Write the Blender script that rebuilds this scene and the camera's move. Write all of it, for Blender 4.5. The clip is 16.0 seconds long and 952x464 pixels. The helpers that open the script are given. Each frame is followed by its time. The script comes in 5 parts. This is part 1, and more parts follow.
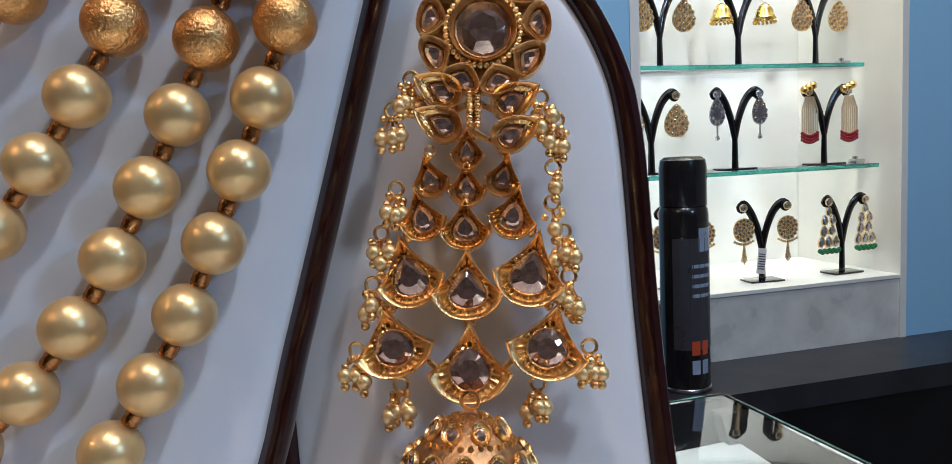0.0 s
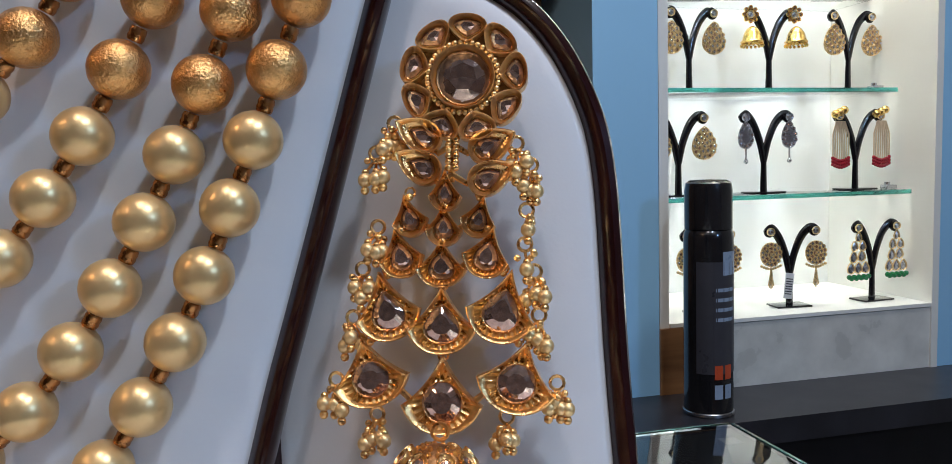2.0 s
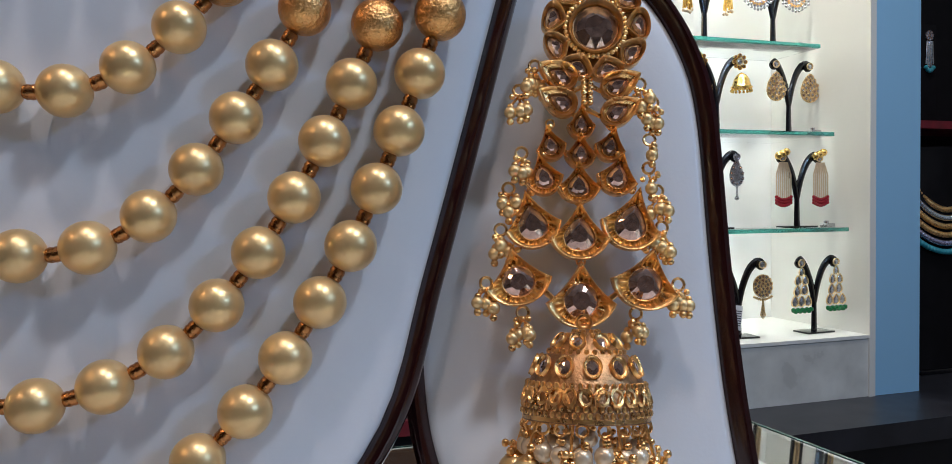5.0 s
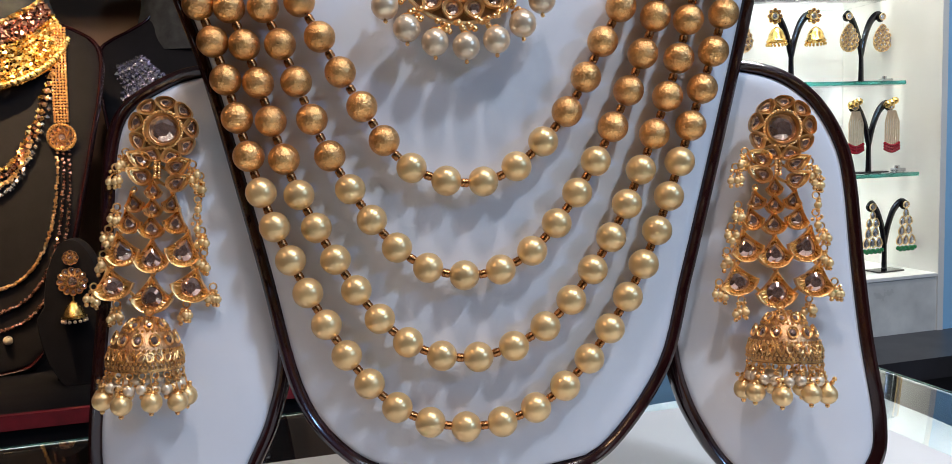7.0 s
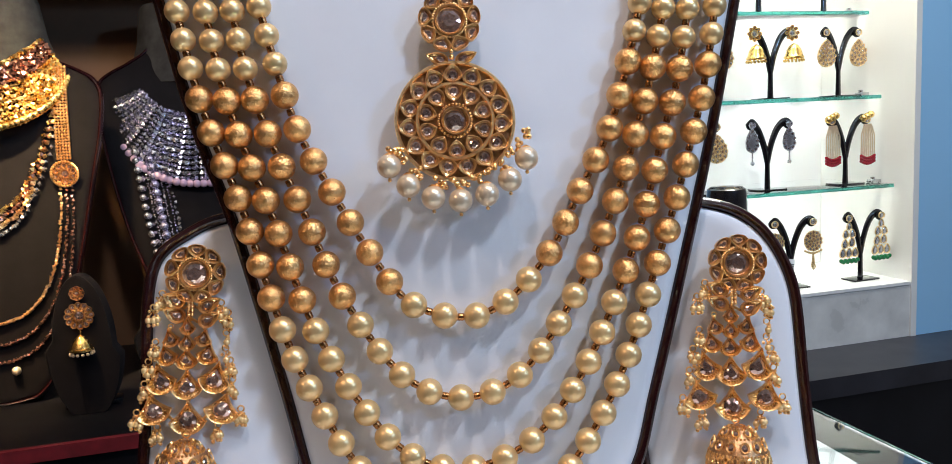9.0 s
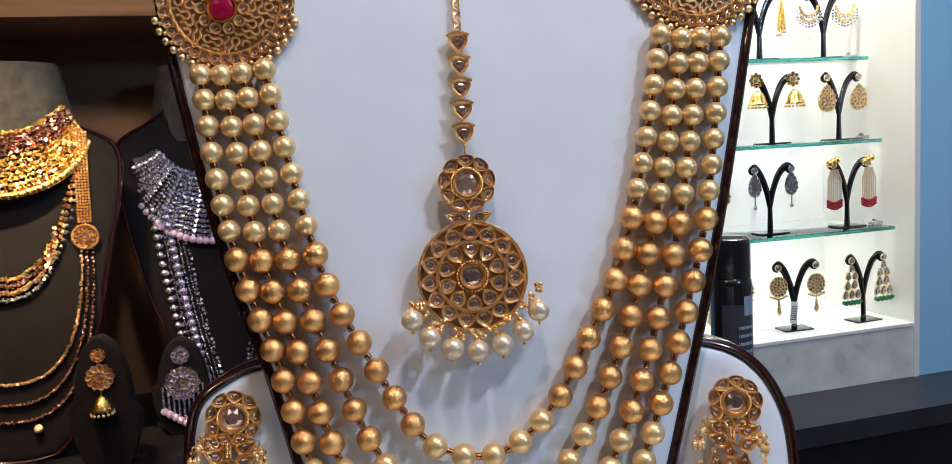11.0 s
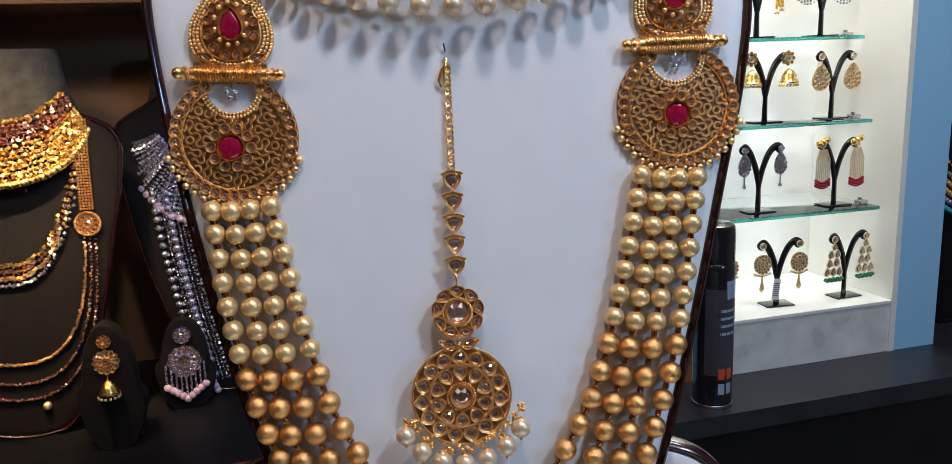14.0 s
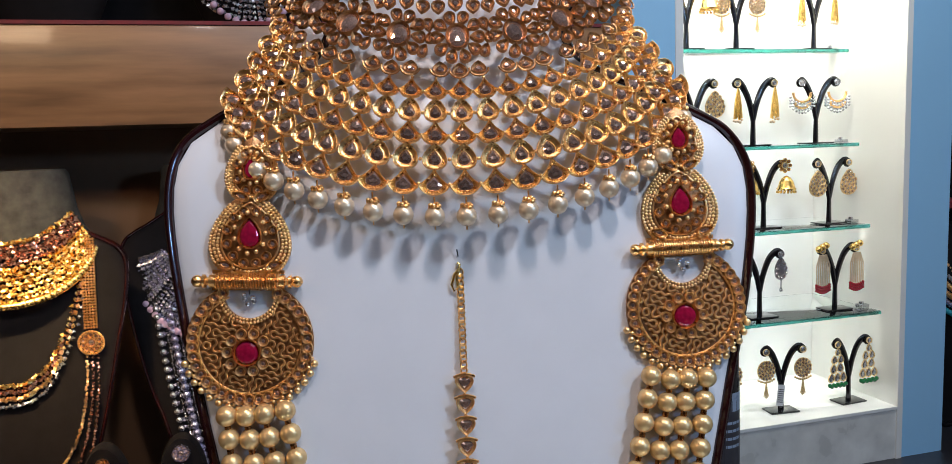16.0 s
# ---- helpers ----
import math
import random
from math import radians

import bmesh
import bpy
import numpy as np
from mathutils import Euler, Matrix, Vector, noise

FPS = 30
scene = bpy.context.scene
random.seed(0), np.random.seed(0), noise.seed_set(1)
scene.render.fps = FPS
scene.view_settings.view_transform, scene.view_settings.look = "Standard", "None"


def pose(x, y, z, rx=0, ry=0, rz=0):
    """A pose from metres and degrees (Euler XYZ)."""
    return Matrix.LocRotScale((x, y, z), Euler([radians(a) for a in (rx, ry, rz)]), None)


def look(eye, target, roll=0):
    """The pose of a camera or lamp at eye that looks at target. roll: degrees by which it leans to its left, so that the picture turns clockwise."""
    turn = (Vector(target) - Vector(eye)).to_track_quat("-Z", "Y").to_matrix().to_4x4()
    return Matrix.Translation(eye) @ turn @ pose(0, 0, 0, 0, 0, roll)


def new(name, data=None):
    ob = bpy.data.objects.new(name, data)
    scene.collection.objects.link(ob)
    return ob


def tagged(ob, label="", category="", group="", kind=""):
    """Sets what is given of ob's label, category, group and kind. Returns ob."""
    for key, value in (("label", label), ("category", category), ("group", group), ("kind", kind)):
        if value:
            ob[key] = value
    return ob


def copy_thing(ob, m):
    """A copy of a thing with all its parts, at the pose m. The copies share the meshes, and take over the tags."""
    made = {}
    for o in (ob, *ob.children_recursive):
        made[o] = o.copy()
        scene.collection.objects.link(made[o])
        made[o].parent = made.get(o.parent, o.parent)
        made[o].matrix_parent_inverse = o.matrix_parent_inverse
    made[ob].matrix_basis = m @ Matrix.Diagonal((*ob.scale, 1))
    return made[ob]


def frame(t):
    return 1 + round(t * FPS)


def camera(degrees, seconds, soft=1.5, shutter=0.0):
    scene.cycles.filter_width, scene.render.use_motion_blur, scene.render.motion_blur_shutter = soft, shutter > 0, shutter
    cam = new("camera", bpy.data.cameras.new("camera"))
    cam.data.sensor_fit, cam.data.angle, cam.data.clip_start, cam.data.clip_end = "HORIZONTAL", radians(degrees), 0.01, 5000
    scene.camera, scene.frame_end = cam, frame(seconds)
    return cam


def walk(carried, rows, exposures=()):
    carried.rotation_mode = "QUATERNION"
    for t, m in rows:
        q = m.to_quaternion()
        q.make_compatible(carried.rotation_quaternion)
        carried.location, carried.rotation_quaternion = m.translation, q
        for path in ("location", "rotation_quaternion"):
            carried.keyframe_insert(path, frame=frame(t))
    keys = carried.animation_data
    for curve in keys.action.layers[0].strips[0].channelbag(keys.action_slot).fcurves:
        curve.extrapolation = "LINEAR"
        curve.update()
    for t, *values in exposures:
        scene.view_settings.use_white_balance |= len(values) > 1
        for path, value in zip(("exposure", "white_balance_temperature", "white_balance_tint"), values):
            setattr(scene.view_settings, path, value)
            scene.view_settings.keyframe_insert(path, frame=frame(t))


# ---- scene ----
cam = camera(60.9, 16.0, soft=0.75)
PATH = [
    (0, (0.0888, -0.1259, 1.2411), (0.1279, 0.3698, 1.1884), -2.56),
    (0.5, (0.0849, -0.1311, 1.2450), (0.1167, 0.3659, 1.2011), -2.19),
    (1, (0.0898, -0.1344, 1.2463), (0.1211, 0.3628, 1.2039), -1.70),
    (1.5, (0.0956, -0.1318, 1.2454), (0.1195, 0.3659, 1.2036), -1.36),
    (2, (0.0975, -0.1324, 1.2453), (0.1175, 0.3653, 1.2024), -1.46),
    (2.5, (0.0990, -0.1318, 1.2435), (0.1219, 0.3657, 1.1994), -1.27),
    (3, (0.0994, -0.1327, 1.2379), (0.1305, 0.3657, 1.2131), -1.71),
    (3.2, (0.0976, -0.1337, 1.2355), (0.1310, 0.3638, 1.1988), -1.71),
    (5.5, (0.0394, -0.1658, 1.2238), (0.1017, 0.3302, 1.2129), -0.44),
    (6, (0.0130, -0.1877, 1.2299), (0.0612, 0.3095, 1.2092), -1.36),
    (6.5, (-0.0112, -0.2222, 1.2431), (0.0220, 0.2754, 1.2077), -2.23),
    (7, (-0.0127, -0.2549, 1.2567), (0.0141, 0.2417, 1.2050), -2.24),
    (7.5, (-0.0100, -0.2670, 1.2635), (0.0197, 0.2276, 1.1965), -2.99),
    (8, (-0.0127, -0.2703, 1.2728), (0.0160, 0.2231, 1.1968), -2.87),
    (8.5, (-0.0145, -0.2775, 1.2909), (0.0162, 0.2171, 1.2243), -2.95),
    (9, (-0.0140, -0.2855, 1.3127), (0.0192, 0.2094, 1.2499), -2.75),
    (9.5, (-0.0160, -0.2904, 1.3315), (0.0149, 0.2048, 1.2700), -3.00),
    (10, (-0.0169, -0.2934, 1.3454), (0.0139, 0.2028, 1.2927), -3.20),
    (12.3, (-0.0148, -0.3124, 1.4001), (0.0138, 0.1816, 1.3288), -2.83),
    (12.5, (-0.0137, -0.3126, 1.4073), (0.0171, 0.1804, 1.3296), -2.46),
    (13, (-0.0120, -0.3157, 1.4262), (0.0191, 0.1742, 1.3312), -2.55),
    (13.5, (-0.0113, -0.3162, 1.4398), (0.0217, 0.1730, 1.3419), -2.61),
    (14, (-0.0122, -0.3168, 1.4539), (0.0193, 0.1717, 1.3521), -2.01),
    (14.5, (-0.0142, -0.3162, 1.4687), (0.0164, 0.1731, 1.3707), -1.76),
    (15, (-0.0136, -0.3162, 1.4846), (0.0213, 0.1748, 1.3967), -1.61),
    (15.5, (-0.0142, -0.3169, 1.4973), (0.0199, 0.1759, 1.4201), -1.65),
    (16, (-0.0158, -0.3134, 1.5090), (0.0184, 0.1821, 1.4514), -1.92),
]
walk(cam, [(t, look(eye, target, roll)) for t, eye, target, roll in PATH],
     exposures=((0, -0.10), (3, -0.05), (5.5, -0.28), (6.0, -0.30), (6.5, -0.12), (7, 0.16), (9, 0.36), (10.2, 0.30), (12.5, -0.02), (14.5, -0.10), (16, -0.12)))

# ---------------------------------------------------------------- light
world = bpy.data.worlds.new("shop_air")
scene.world = world
world.use_nodes = True
world.node_tree.nodes["Background"].inputs[0].default_value = (0.55, 0.62, 0.75, 1)
world.node_tree.nodes["Background"].inputs[1].default_value = 0.12
scene.view_settings.exposure = 0.0

ROOM = pose(0, 0, 0, 0, 0, 12)          # the shop stands turned against the bust


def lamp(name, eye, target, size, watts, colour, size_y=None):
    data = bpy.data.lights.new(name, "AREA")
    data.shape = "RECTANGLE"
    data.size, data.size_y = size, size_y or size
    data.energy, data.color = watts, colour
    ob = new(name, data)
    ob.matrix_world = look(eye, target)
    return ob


lamp("warm_ceiling_light", (-0.85, -0.40, 2.05), (0.0, 0.0, 1.3), 0.13, 1.7, (1.0, 0.62, 0.36))
lamp("cool_ceiling_light", (1.20, -0.85, 1.85), (0.1, 0.0, 1.3), 0.13, 5.0, (0.30, 0.55, 1.0))
lamp("key_ceiling_light", (0.50, -0.46, 2.20), (0.02, 0.0, 1.3), 0.10, 6.0, (0.69, 0.82, 1.0))
lamp("top_ceiling_light", (0.03, -0.25, 2.10), (0.02, 0.0, 1.3), 0.07, 2.6, (1.0, 0.90, 0.90))
# unseen fill added to brighten the plinth, ledge and blue piers
lamp("ledge_downlight", ROOM @ Vector((0.80, 0.30, 2.60)), ROOM @ Vector((0.80, 0.62, 1.0)), 0.12, 7.0, (0.94, 0.97, 1.0))
lamp("display_spot", ROOM @ Vector((-0.36, 0.36, 2.0)), ROOM @ Vector((-0.33, 0.70, 1.30)), 0.06, 0.72, (1.0, 0.70, 0.36)).data.spread = radians(26)
# fill lamp added to lift the brown panel under the wooden band
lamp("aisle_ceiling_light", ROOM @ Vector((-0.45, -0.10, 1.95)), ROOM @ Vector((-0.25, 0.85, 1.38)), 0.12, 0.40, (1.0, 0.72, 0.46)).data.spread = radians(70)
# two unseen panels behind the camera, added as fill for the gold's reflections
for u in (-1.0, 0.9):
    lamp("ceiling_panel", (u, -1.5, 2.68), (u, -1.5, 0), 0.6, 1.4, (0.88, 0.92, 1.0))

# ---------------------------------------------------------------- materials


def material(name, base, rough=0.5, metal=0.0, coat=0.0, var=0.12, scale=60.0, bump=0.1, bump_scale=400.0,
             spec=0.5, random_tint=0.0, bump_dist=0.0005, voronoi=False, sheen=0.0, subsurface=0.0, rough_var=0.1, stretch=None):
    m = bpy.data.materials.new(name)
    m.use_nodes = True
    nt = m.node_tree
    b = nt.nodes["Principled BSDF"]
    b.inputs["Metallic"].default_value = metal
    b.inputs["Coat Weight"].default_value = coat
    b.inputs["Coat Roughness"].default_value = 0.06
    b.inputs["Specular IOR Level"].default_value = spec
    b.inputs["Sheen Weight"].default_value = sheen
    b.inputs["Subsurface Weight"].default_value = subsurface
    b.inputs["Subsurface Scale"].default_value = 0.002
    tc = nt.nodes.new("ShaderNodeTexCoord")
    n1 = nt.nodes.new("ShaderNodeTexNoise")
    n1.inputs["Scale"].default_value = scale
    n1.inputs["Detail"].default_value = 5
    where = tc.outputs["Object"]
    if stretch:
        mp = nt.nodes.new("ShaderNodeMapping")
        mp.inputs["Scale"].default_value = stretch
        nt.links.new(where, mp.inputs["Vector"])
        where = mp.outputs["Vector"]
    nt.links.new(where, n1.inputs["Vector"])
    ramp = nt.nodes.new("ShaderNodeMapRange")
    ramp.inputs["From Min"].default_value, ramp.inputs["From Max"].default_value = 0.3, 0.7
    ramp.inputs["To Min"].default_value, ramp.inputs["To Max"].default_value = 1 - var, 1 + var
    nt.links.new(n1.outputs["Fac"], ramp.inputs["Value"])
    mul = nt.nodes.new("ShaderNodeVectorMath")
    mul.operation = "SCALE"
    mul.inputs[0].default_value = base
    nt.links.new(ramp.outputs["Result"], mul.inputs["Scale"])
    last = mul.outputs["Vector"]
    if random_tint:
        info = nt.nodes.new("ShaderNodeObjectInfo")
        rr = nt.nodes.new("ShaderNodeMapRange")
        rr.inputs["To Min"].default_value, rr.inputs["To Max"].default_value = 1 - random_tint, 1 + random_tint
        nt.links.new(info.outputs["Random"], rr.inputs["Value"])
        mul2 = nt.nodes.new("ShaderNodeVectorMath")
        mul2.operation = "SCALE"
        nt.links.new(last, mul2.inputs[0])
        nt.links.new(rr.outputs["Result"], mul2.inputs["Scale"])
        last = mul2.outputs["Vector"]
    nt.links.new(last, b.inputs["Base Color"])
    r2 = nt.nodes.new("ShaderNodeMapRange")
    r2.inputs["To Min"].default_value, r2.inputs["To Max"].default_value = max(0.0, rough - rough_var), min(1.0, rough + rough_var)
    nt.links.new(n1.outputs["Fac"], r2.inputs["Value"])
    nt.links.new(r2.outputs["Result"], b.inputs["Roughness"])
    if bump:
        if voronoi:
            n2 = nt.nodes.new("ShaderNodeTexVoronoi")
            n2.inputs["Scale"].default_value = bump_scale
            out = n2.outputs["Distance"]
        else:
            n2 = nt.nodes.new("ShaderNodeTexNoise")
            n2.inputs["Scale"].default_value = bump_scale
            n2.inputs["Detail"].default_value = 3
            out = n2.outputs["Fac"]
        nt.links.new(where, n2.inputs["Vector"])
        bp = nt.nodes.new("ShaderNodeBump")
        bp.inputs["Strength"].default_value = bump
        bp.inputs["Distance"].default_value = bump_dist
        nt.links.new(out, bp.inputs["Height"])
        nt.links.new(bp.outputs["Normal"], b.inputs["Normal"])
    return m


GOLD = material("antique_gold", (0.96, 0.56, 0.225), 0.29, 1.0, var=0.2, scale=500, bump=0.25, bump_scale=2500)
# same metal as GOLD, more matte, with light put into its colour
LIT_GOLD = material("matte_gold_wire", (0.98, 0.64, 0.31), 0.38, 1.0, var=0.2, scale=500, bump=0.2, bump_scale=2200)
# backings behind raised work: the shade of the gaps is in this colour
RECESS_SHADE = material("dark_recessed_gold", (0.50, 0.27, 0.13), 0.38, 1.0, var=0.35, scale=500, bump=0.4, bump_scale=2000)
# darker than GOLD, for the choker's upper flower band
DARK_GOLD = material("patinated_gold", (0.48, 0.25, 0.11), 0.32, 1.0, var=0.35, scale=500, bump=0.4, bump_scale=2000)
GOLD_BRIGHT = material("bright_gold", (0.95, 0.62, 0.20), 0.25, 1.0, var=0.15, scale=300, bump=0.3, bump_scale=1200)
GOLD_BEAD = material("hammered_gold", (0.74, 0.40, 0.15), 0.32, 1.0, var=0.14, scale=700, bump=0.8, bump_scale=1700,
                     bump_dist=0.00042, random_tint=0.08)
SPACER = material("bronze_spacer", (0.46, 0.20, 0.07), 0.28, 1.0, var=0.2, scale=800, bump=0.2, bump_scale=2500)
PEARL = material("cream_pearl", (0.80, 0.545, 0.255), 0.36, 0.65, coat=0.12, var=0.07, scale=250, bump=0.05, bump_scale=1800,
                 random_tint=0.05, subsurface=0.05)
PEARL_WHITE = material("ivory_pearl", (0.74, 0.58, 0.40), 0.32, 0.5, coat=0.4, var=0.06, scale=300, bump=0.03, random_tint=0.05)
GEM = material("champagne_crystal", (0.64, 0.42, 0.34), 0.04, 0.85, coat=1.0, var=0.35, scale=900, bump=0, random_tint=0.3, rough_var=0.04)
CHAMPAGNE = material("pale_champagne_metal", (0.80, 0.58, 0.30), 0.3, 0.75, var=0.35, scale=600, bump=0.4, bump_scale=900)
RUBY = material("ruby_stone", (0.33, 0.006, 0.04), 0.12, 0.15, coat=1.0, var=0.25, scale=500, bump=0.05, bump_scale=600, rough_var=0.05)
WHITE_PAD = material("white_leatherette", (0.70, 0.71, 0.74), 0.42, var=0.03, scale=30, bump=0.10, bump_scale=1600, bump_dist=0.0002)
MAROON = material("maroon_lacquer", (0.018, 0.003, 0.004), 0.18, coat=0.25, var=0.3, scale=40, bump=0.03, bump_scale=200, rough_var=0.06)
BLACK_PAD = material("black_velvet", (0.006, 0.005, 0.006), 0.8, var=0.3, scale=60, bump=0.2, bump_scale=1500, spec=0.15)
BLACK_GLOSS = material("black_laminate", (0.006, 0.006, 0.008), 0.4, spec=0.3, var=0.3, scale=15, bump=0.05, bump_scale=300)
LEDGE = material("dark_grey_laminate", (0.022, 0.022, 0.028), 0.36, var=0.25, scale=18, bump=0.05, bump_scale=250)
STAND = material("black_acrylic", (0.006, 0.006, 0.008), 0.15, coat=0.4, var=0.2, scale=40, bump=0)
NECK_GREY = material("worn_grey_velvet", (0.03, 0.03, 0.028), 0.8, var=0.6, scale=70, bump=0.3, bump_scale=700)
WOOD = material("brown_wood", (0.27, 0.135, 0.058), 0.38, coat=0.15, var=0.38, scale=6, bump=0.15, bump_scale=60, stretch=(1, 1, 9))
BROWN = material("brown_panel", (0.26, 0.145, 0.08), 0.32, var=0.25, scale=4, bump=0.04, bump_scale=60)
BLUE = material("light_blue_paint", (0.32, 0.61, 0.87), 0.5, var=0.03, scale=3, bump=0.05, bump_scale=300)
NICHE = material("white_paint", (0.82, 0.82, 0.78), 0.55, var=0.03, scale=5, bump=0.05, bump_scale=200)
MARBLE = material("pale_marble_laminate", (0.68, 0.68, 0.64), 0.3, var=0.16, scale=22, bump=0.02)
PAPER = material("white_card", (0.80, 0.78, 0.76), 0.6, var=0.03, scale=20, bump=0.08, bump_scale=500)
RED_TRIM = material("dark_red_cloth", (0.16, 0.008, 0.015), 0.6, var=0.3, scale=60, bump=0.2, bump_scale=700)
ROSE = material("rose_gold_stone", (0.62, 0.33, 0.24), 0.16, 0.95, var=0.3, scale=400, bump=0.2, bump_scale=900)
SILVER = material("silver_stone_setting", (0.62, 0.62, 0.66), 0.2, 0.9, var=0.4, scale=700, bump=0.4, bump_scale=900)
LILAC = material("lilac_bead", (0.52, 0.36, 0.48), 0.25, coat=0.4, var=0.08, scale=200, bump=0)
LILAC_METAL = material("lilac_stone_setting", (0.42, 0.40, 0.56), 0.25, 0.8, var=0.5, scale=500, bump=0.5, bump_scale=700)
RED_BEAD = material("red_bead", (0.36, 0.008, 0.02), 0.2, coat=0.5, var=0.1, bump=0)
GREEN_BEAD = material("green_bead", (0.01, 0.17, 0.05), 0.2, coat=0.5, var=0.1, bump=0)
TURQUOISE = material("turquoise_bead", (0.03, 0.33, 0.40), 0.25, coat=0.4, var=0.1, bump=0)
TAG = material("paper_tag", (0.55, 0.56, 0.58), 0.6, var=0.05, bump=0)
CAN_BLACK = material("black_can_lacquer", (0.012, 0.012, 0.014), 0.2, coat=0.5, var=0.1, bump=0)
CAN_GREY = material("grey_print", (0.05, 0.05, 0.06), 0.3, var=0.1, bump=0)
CAN_BLUE = material("pale_blue_print", (0.28, 0.36, 0.48), 0.3, var=0.1, bump=0)
CAN_RED = material("orange_red_print", (0.55, 0.08, 0.03), 0.3, var=0.1, bump=0)
METAL = material("steel", (0.55, 0.55, 0.57), 0.25, 1.0, var=0.1, bump=0)
FLOOR_M = material("grey_floor_tile", (0.30, 0.29, 0.28), 0.35, var=0.15, scale=3, bump=0.05, bump_scale=40)
CEIL_M = material("ceiling_paint", (0.78, 0.77, 0.74), 0.7, var=0.03, scale=3, bump=0.04, bump_scale=100)


def glass(name, colour, rough=0.02):
    m = bpy.data.materials.new(name)
    m.use_nodes = True
    b = m.node_tree.nodes["Principled BSDF"]
    b.inputs["Base Color"].default_value = (*colour, 1)
    b.inputs["Roughness"].default_value = rough
    b.inputs["Transmission Weight"].default_value = 1.0
    b.inputs["IOR"].default_value = 1.48
    return m


GLASS = glass("clear_glass", (0.92, 0.98, 0.96))
GLASS_EDGE = glass("green_glass_edge", (0.10, 0.46, 0.38), 0.12)

# ---------------------------------------------------------------- mesh tools


class Geo:
    """Gathers vertices and faces of one mesh. Jewels are drawn in x (right), z (up) and y = -height."""

    def __init__(self):
        self.v, self.f = [], []

    def add(self, verts, faces):
        k = len(self.v)
        self.v.extend(tuple(p) for p in verts)
        self.f.extend(tuple(i + k for i in face) for face in faces)

    def ball(self, c, r, n=12, m=8, squash=(1, 1, 1)):
        verts = [(c[0], c[1], c[2] + r * squash[2])]
        for j in range(1, m):
            a = math.pi * j / m
            for i in range(n):
                b = 2 * math.pi * i / n
                verts.append((c[0] + r * squash[0] * math.sin(a) * math.cos(b), c[1] + r * squash[1] * math.sin(a) * math.sin(b), c[2] + r * squash[2] * math.cos(a)))
        verts.append((c[0], c[1], c[2] - r * squash[2]))
        faces = [(0, 1 + i, 1 + (i + 1) % n) for i in range(n)]
        for j in range(m - 2):
            for i in range(n):
                a, b = 1 + j * n + i, 1 + j * n + (i + 1) % n
                faces.append((a, a + n, b + n, b))
        e = len(verts) - 1
        faces += [(e, e - n + (i + 1) % n, e - n + i) for i in range(n)]
        self.add(verts, faces)

    def gem(self, c, r, rng):
        """A small cut stone, turned at random."""
        turn = Euler([rng.uniform(0, 6.28) for _ in range(3)]).to_matrix()
        c = Vector(c)
        verts = [c + turn @ Vector(v) * r for v in ((1, 0, 0), (-1, 0, 0), (0, 1, 0), (0, -1, 0), (0, 0, 1), (0, 0, -1))]
        self.add(verts, [(0, 2, 4), (2, 1, 4), (1, 3, 4), (3, 0, 4), (2, 0, 5), (1, 2, 5), (3, 1, 5), (0, 3, 5)])

    def tube(self, pts, r, n=6, closed=False, taper=None, flat=1.0):
        pts = [Vector(p) for p in pts]
        count = len(pts)
        verts, side = [], None
        for i, p in enumerate(pts):
            a = pts[(i - 1) % count] if closed or i else p
            b = pts[(i + 1) % count] if closed or i < count - 1 else p
            t = (b - a).normalized() if (b - a).length > 1e-9 else Vector((0, 0, 1))
            if side is None:
                side = t.cross(Vector((0, -1, 0)))
                if side.length < 0.05:
                    side = t.cross(Vector((1, 0, 0)))
            side = (side - t * side.dot(t)).normalized()
            up = t.cross(side)
            rr = r * (taper[i] if taper else 1)
            for k in range(n):
                w = 2 * math.pi * k / n
                verts.append(p + side * (rr * math.cos(w)) + up * (rr * flat * math.sin(w)))
        faces = []
        for i in range(count if closed else count - 1):
            for k in range(n):
                a, b = i * n + k, i * n + (k + 1) % n
                c, d = ((i + 1) % count) * n + (k + 1) % n, ((i + 1) % count) * n + k
                faces.append((a, b, c, d))
        if not closed:
            faces.append(tuple(reversed(range(n))))
            faces.append(tuple(range((count - 1) * n, count * n)))
        self.add(verts, faces)

    def box(self, lo, hi, bevel=0.0, m=None):
        bm = bmesh.new()
        bmesh.ops.create_cube(bm, size=1)
        for v in bm.verts:
            v.co = Vector([lo[i] + (v.co[i] + 0.5) * (hi[i] - lo[i]) for i in range(3)])
        if bevel:
            bmesh.ops.bevel(bm, geom=bm.edges[:], offset=bevel, segments=2, affect="EDGES", profile=0.6)
        if m:
            bmesh.ops.transform(bm, matrix=m, verts=bm.verts)
        bm.verts.index_update()
        self.add([v.co[:] for v in bm.verts], [[v.index for v in f.verts] for f in bm.faces])
        bm.free()

    def lathe(self, profile, n=24, c=(0, 0, 0), axis="z", arc=1.0):
        verts, faces = [], []
        for r, h in profile:
            for i in range(n):
                a = 2 * math.pi * i / n * arc
                if axis == "z":
                    verts.append((c[0] + r * math.cos(a), c[1] + r * math.sin(a), c[2] + h))
                elif axis == "x":
                    verts.append((c[0] + h, c[1] + r * math.cos(a), c[2] + r * math.sin(a)))
                else:
                    verts.append((c[0] + r * math.cos(a), c[1] - h, c[2] + r * math.sin(a)))
        for j in range(len(profile) - 1):
            for i in range(n):
                faces.append((j * n + i, j * n + (i + 1) % n, (j + 1) * n + (i + 1) % n, (j + 1) * n + i))
        faces.append(tuple(range(n)))
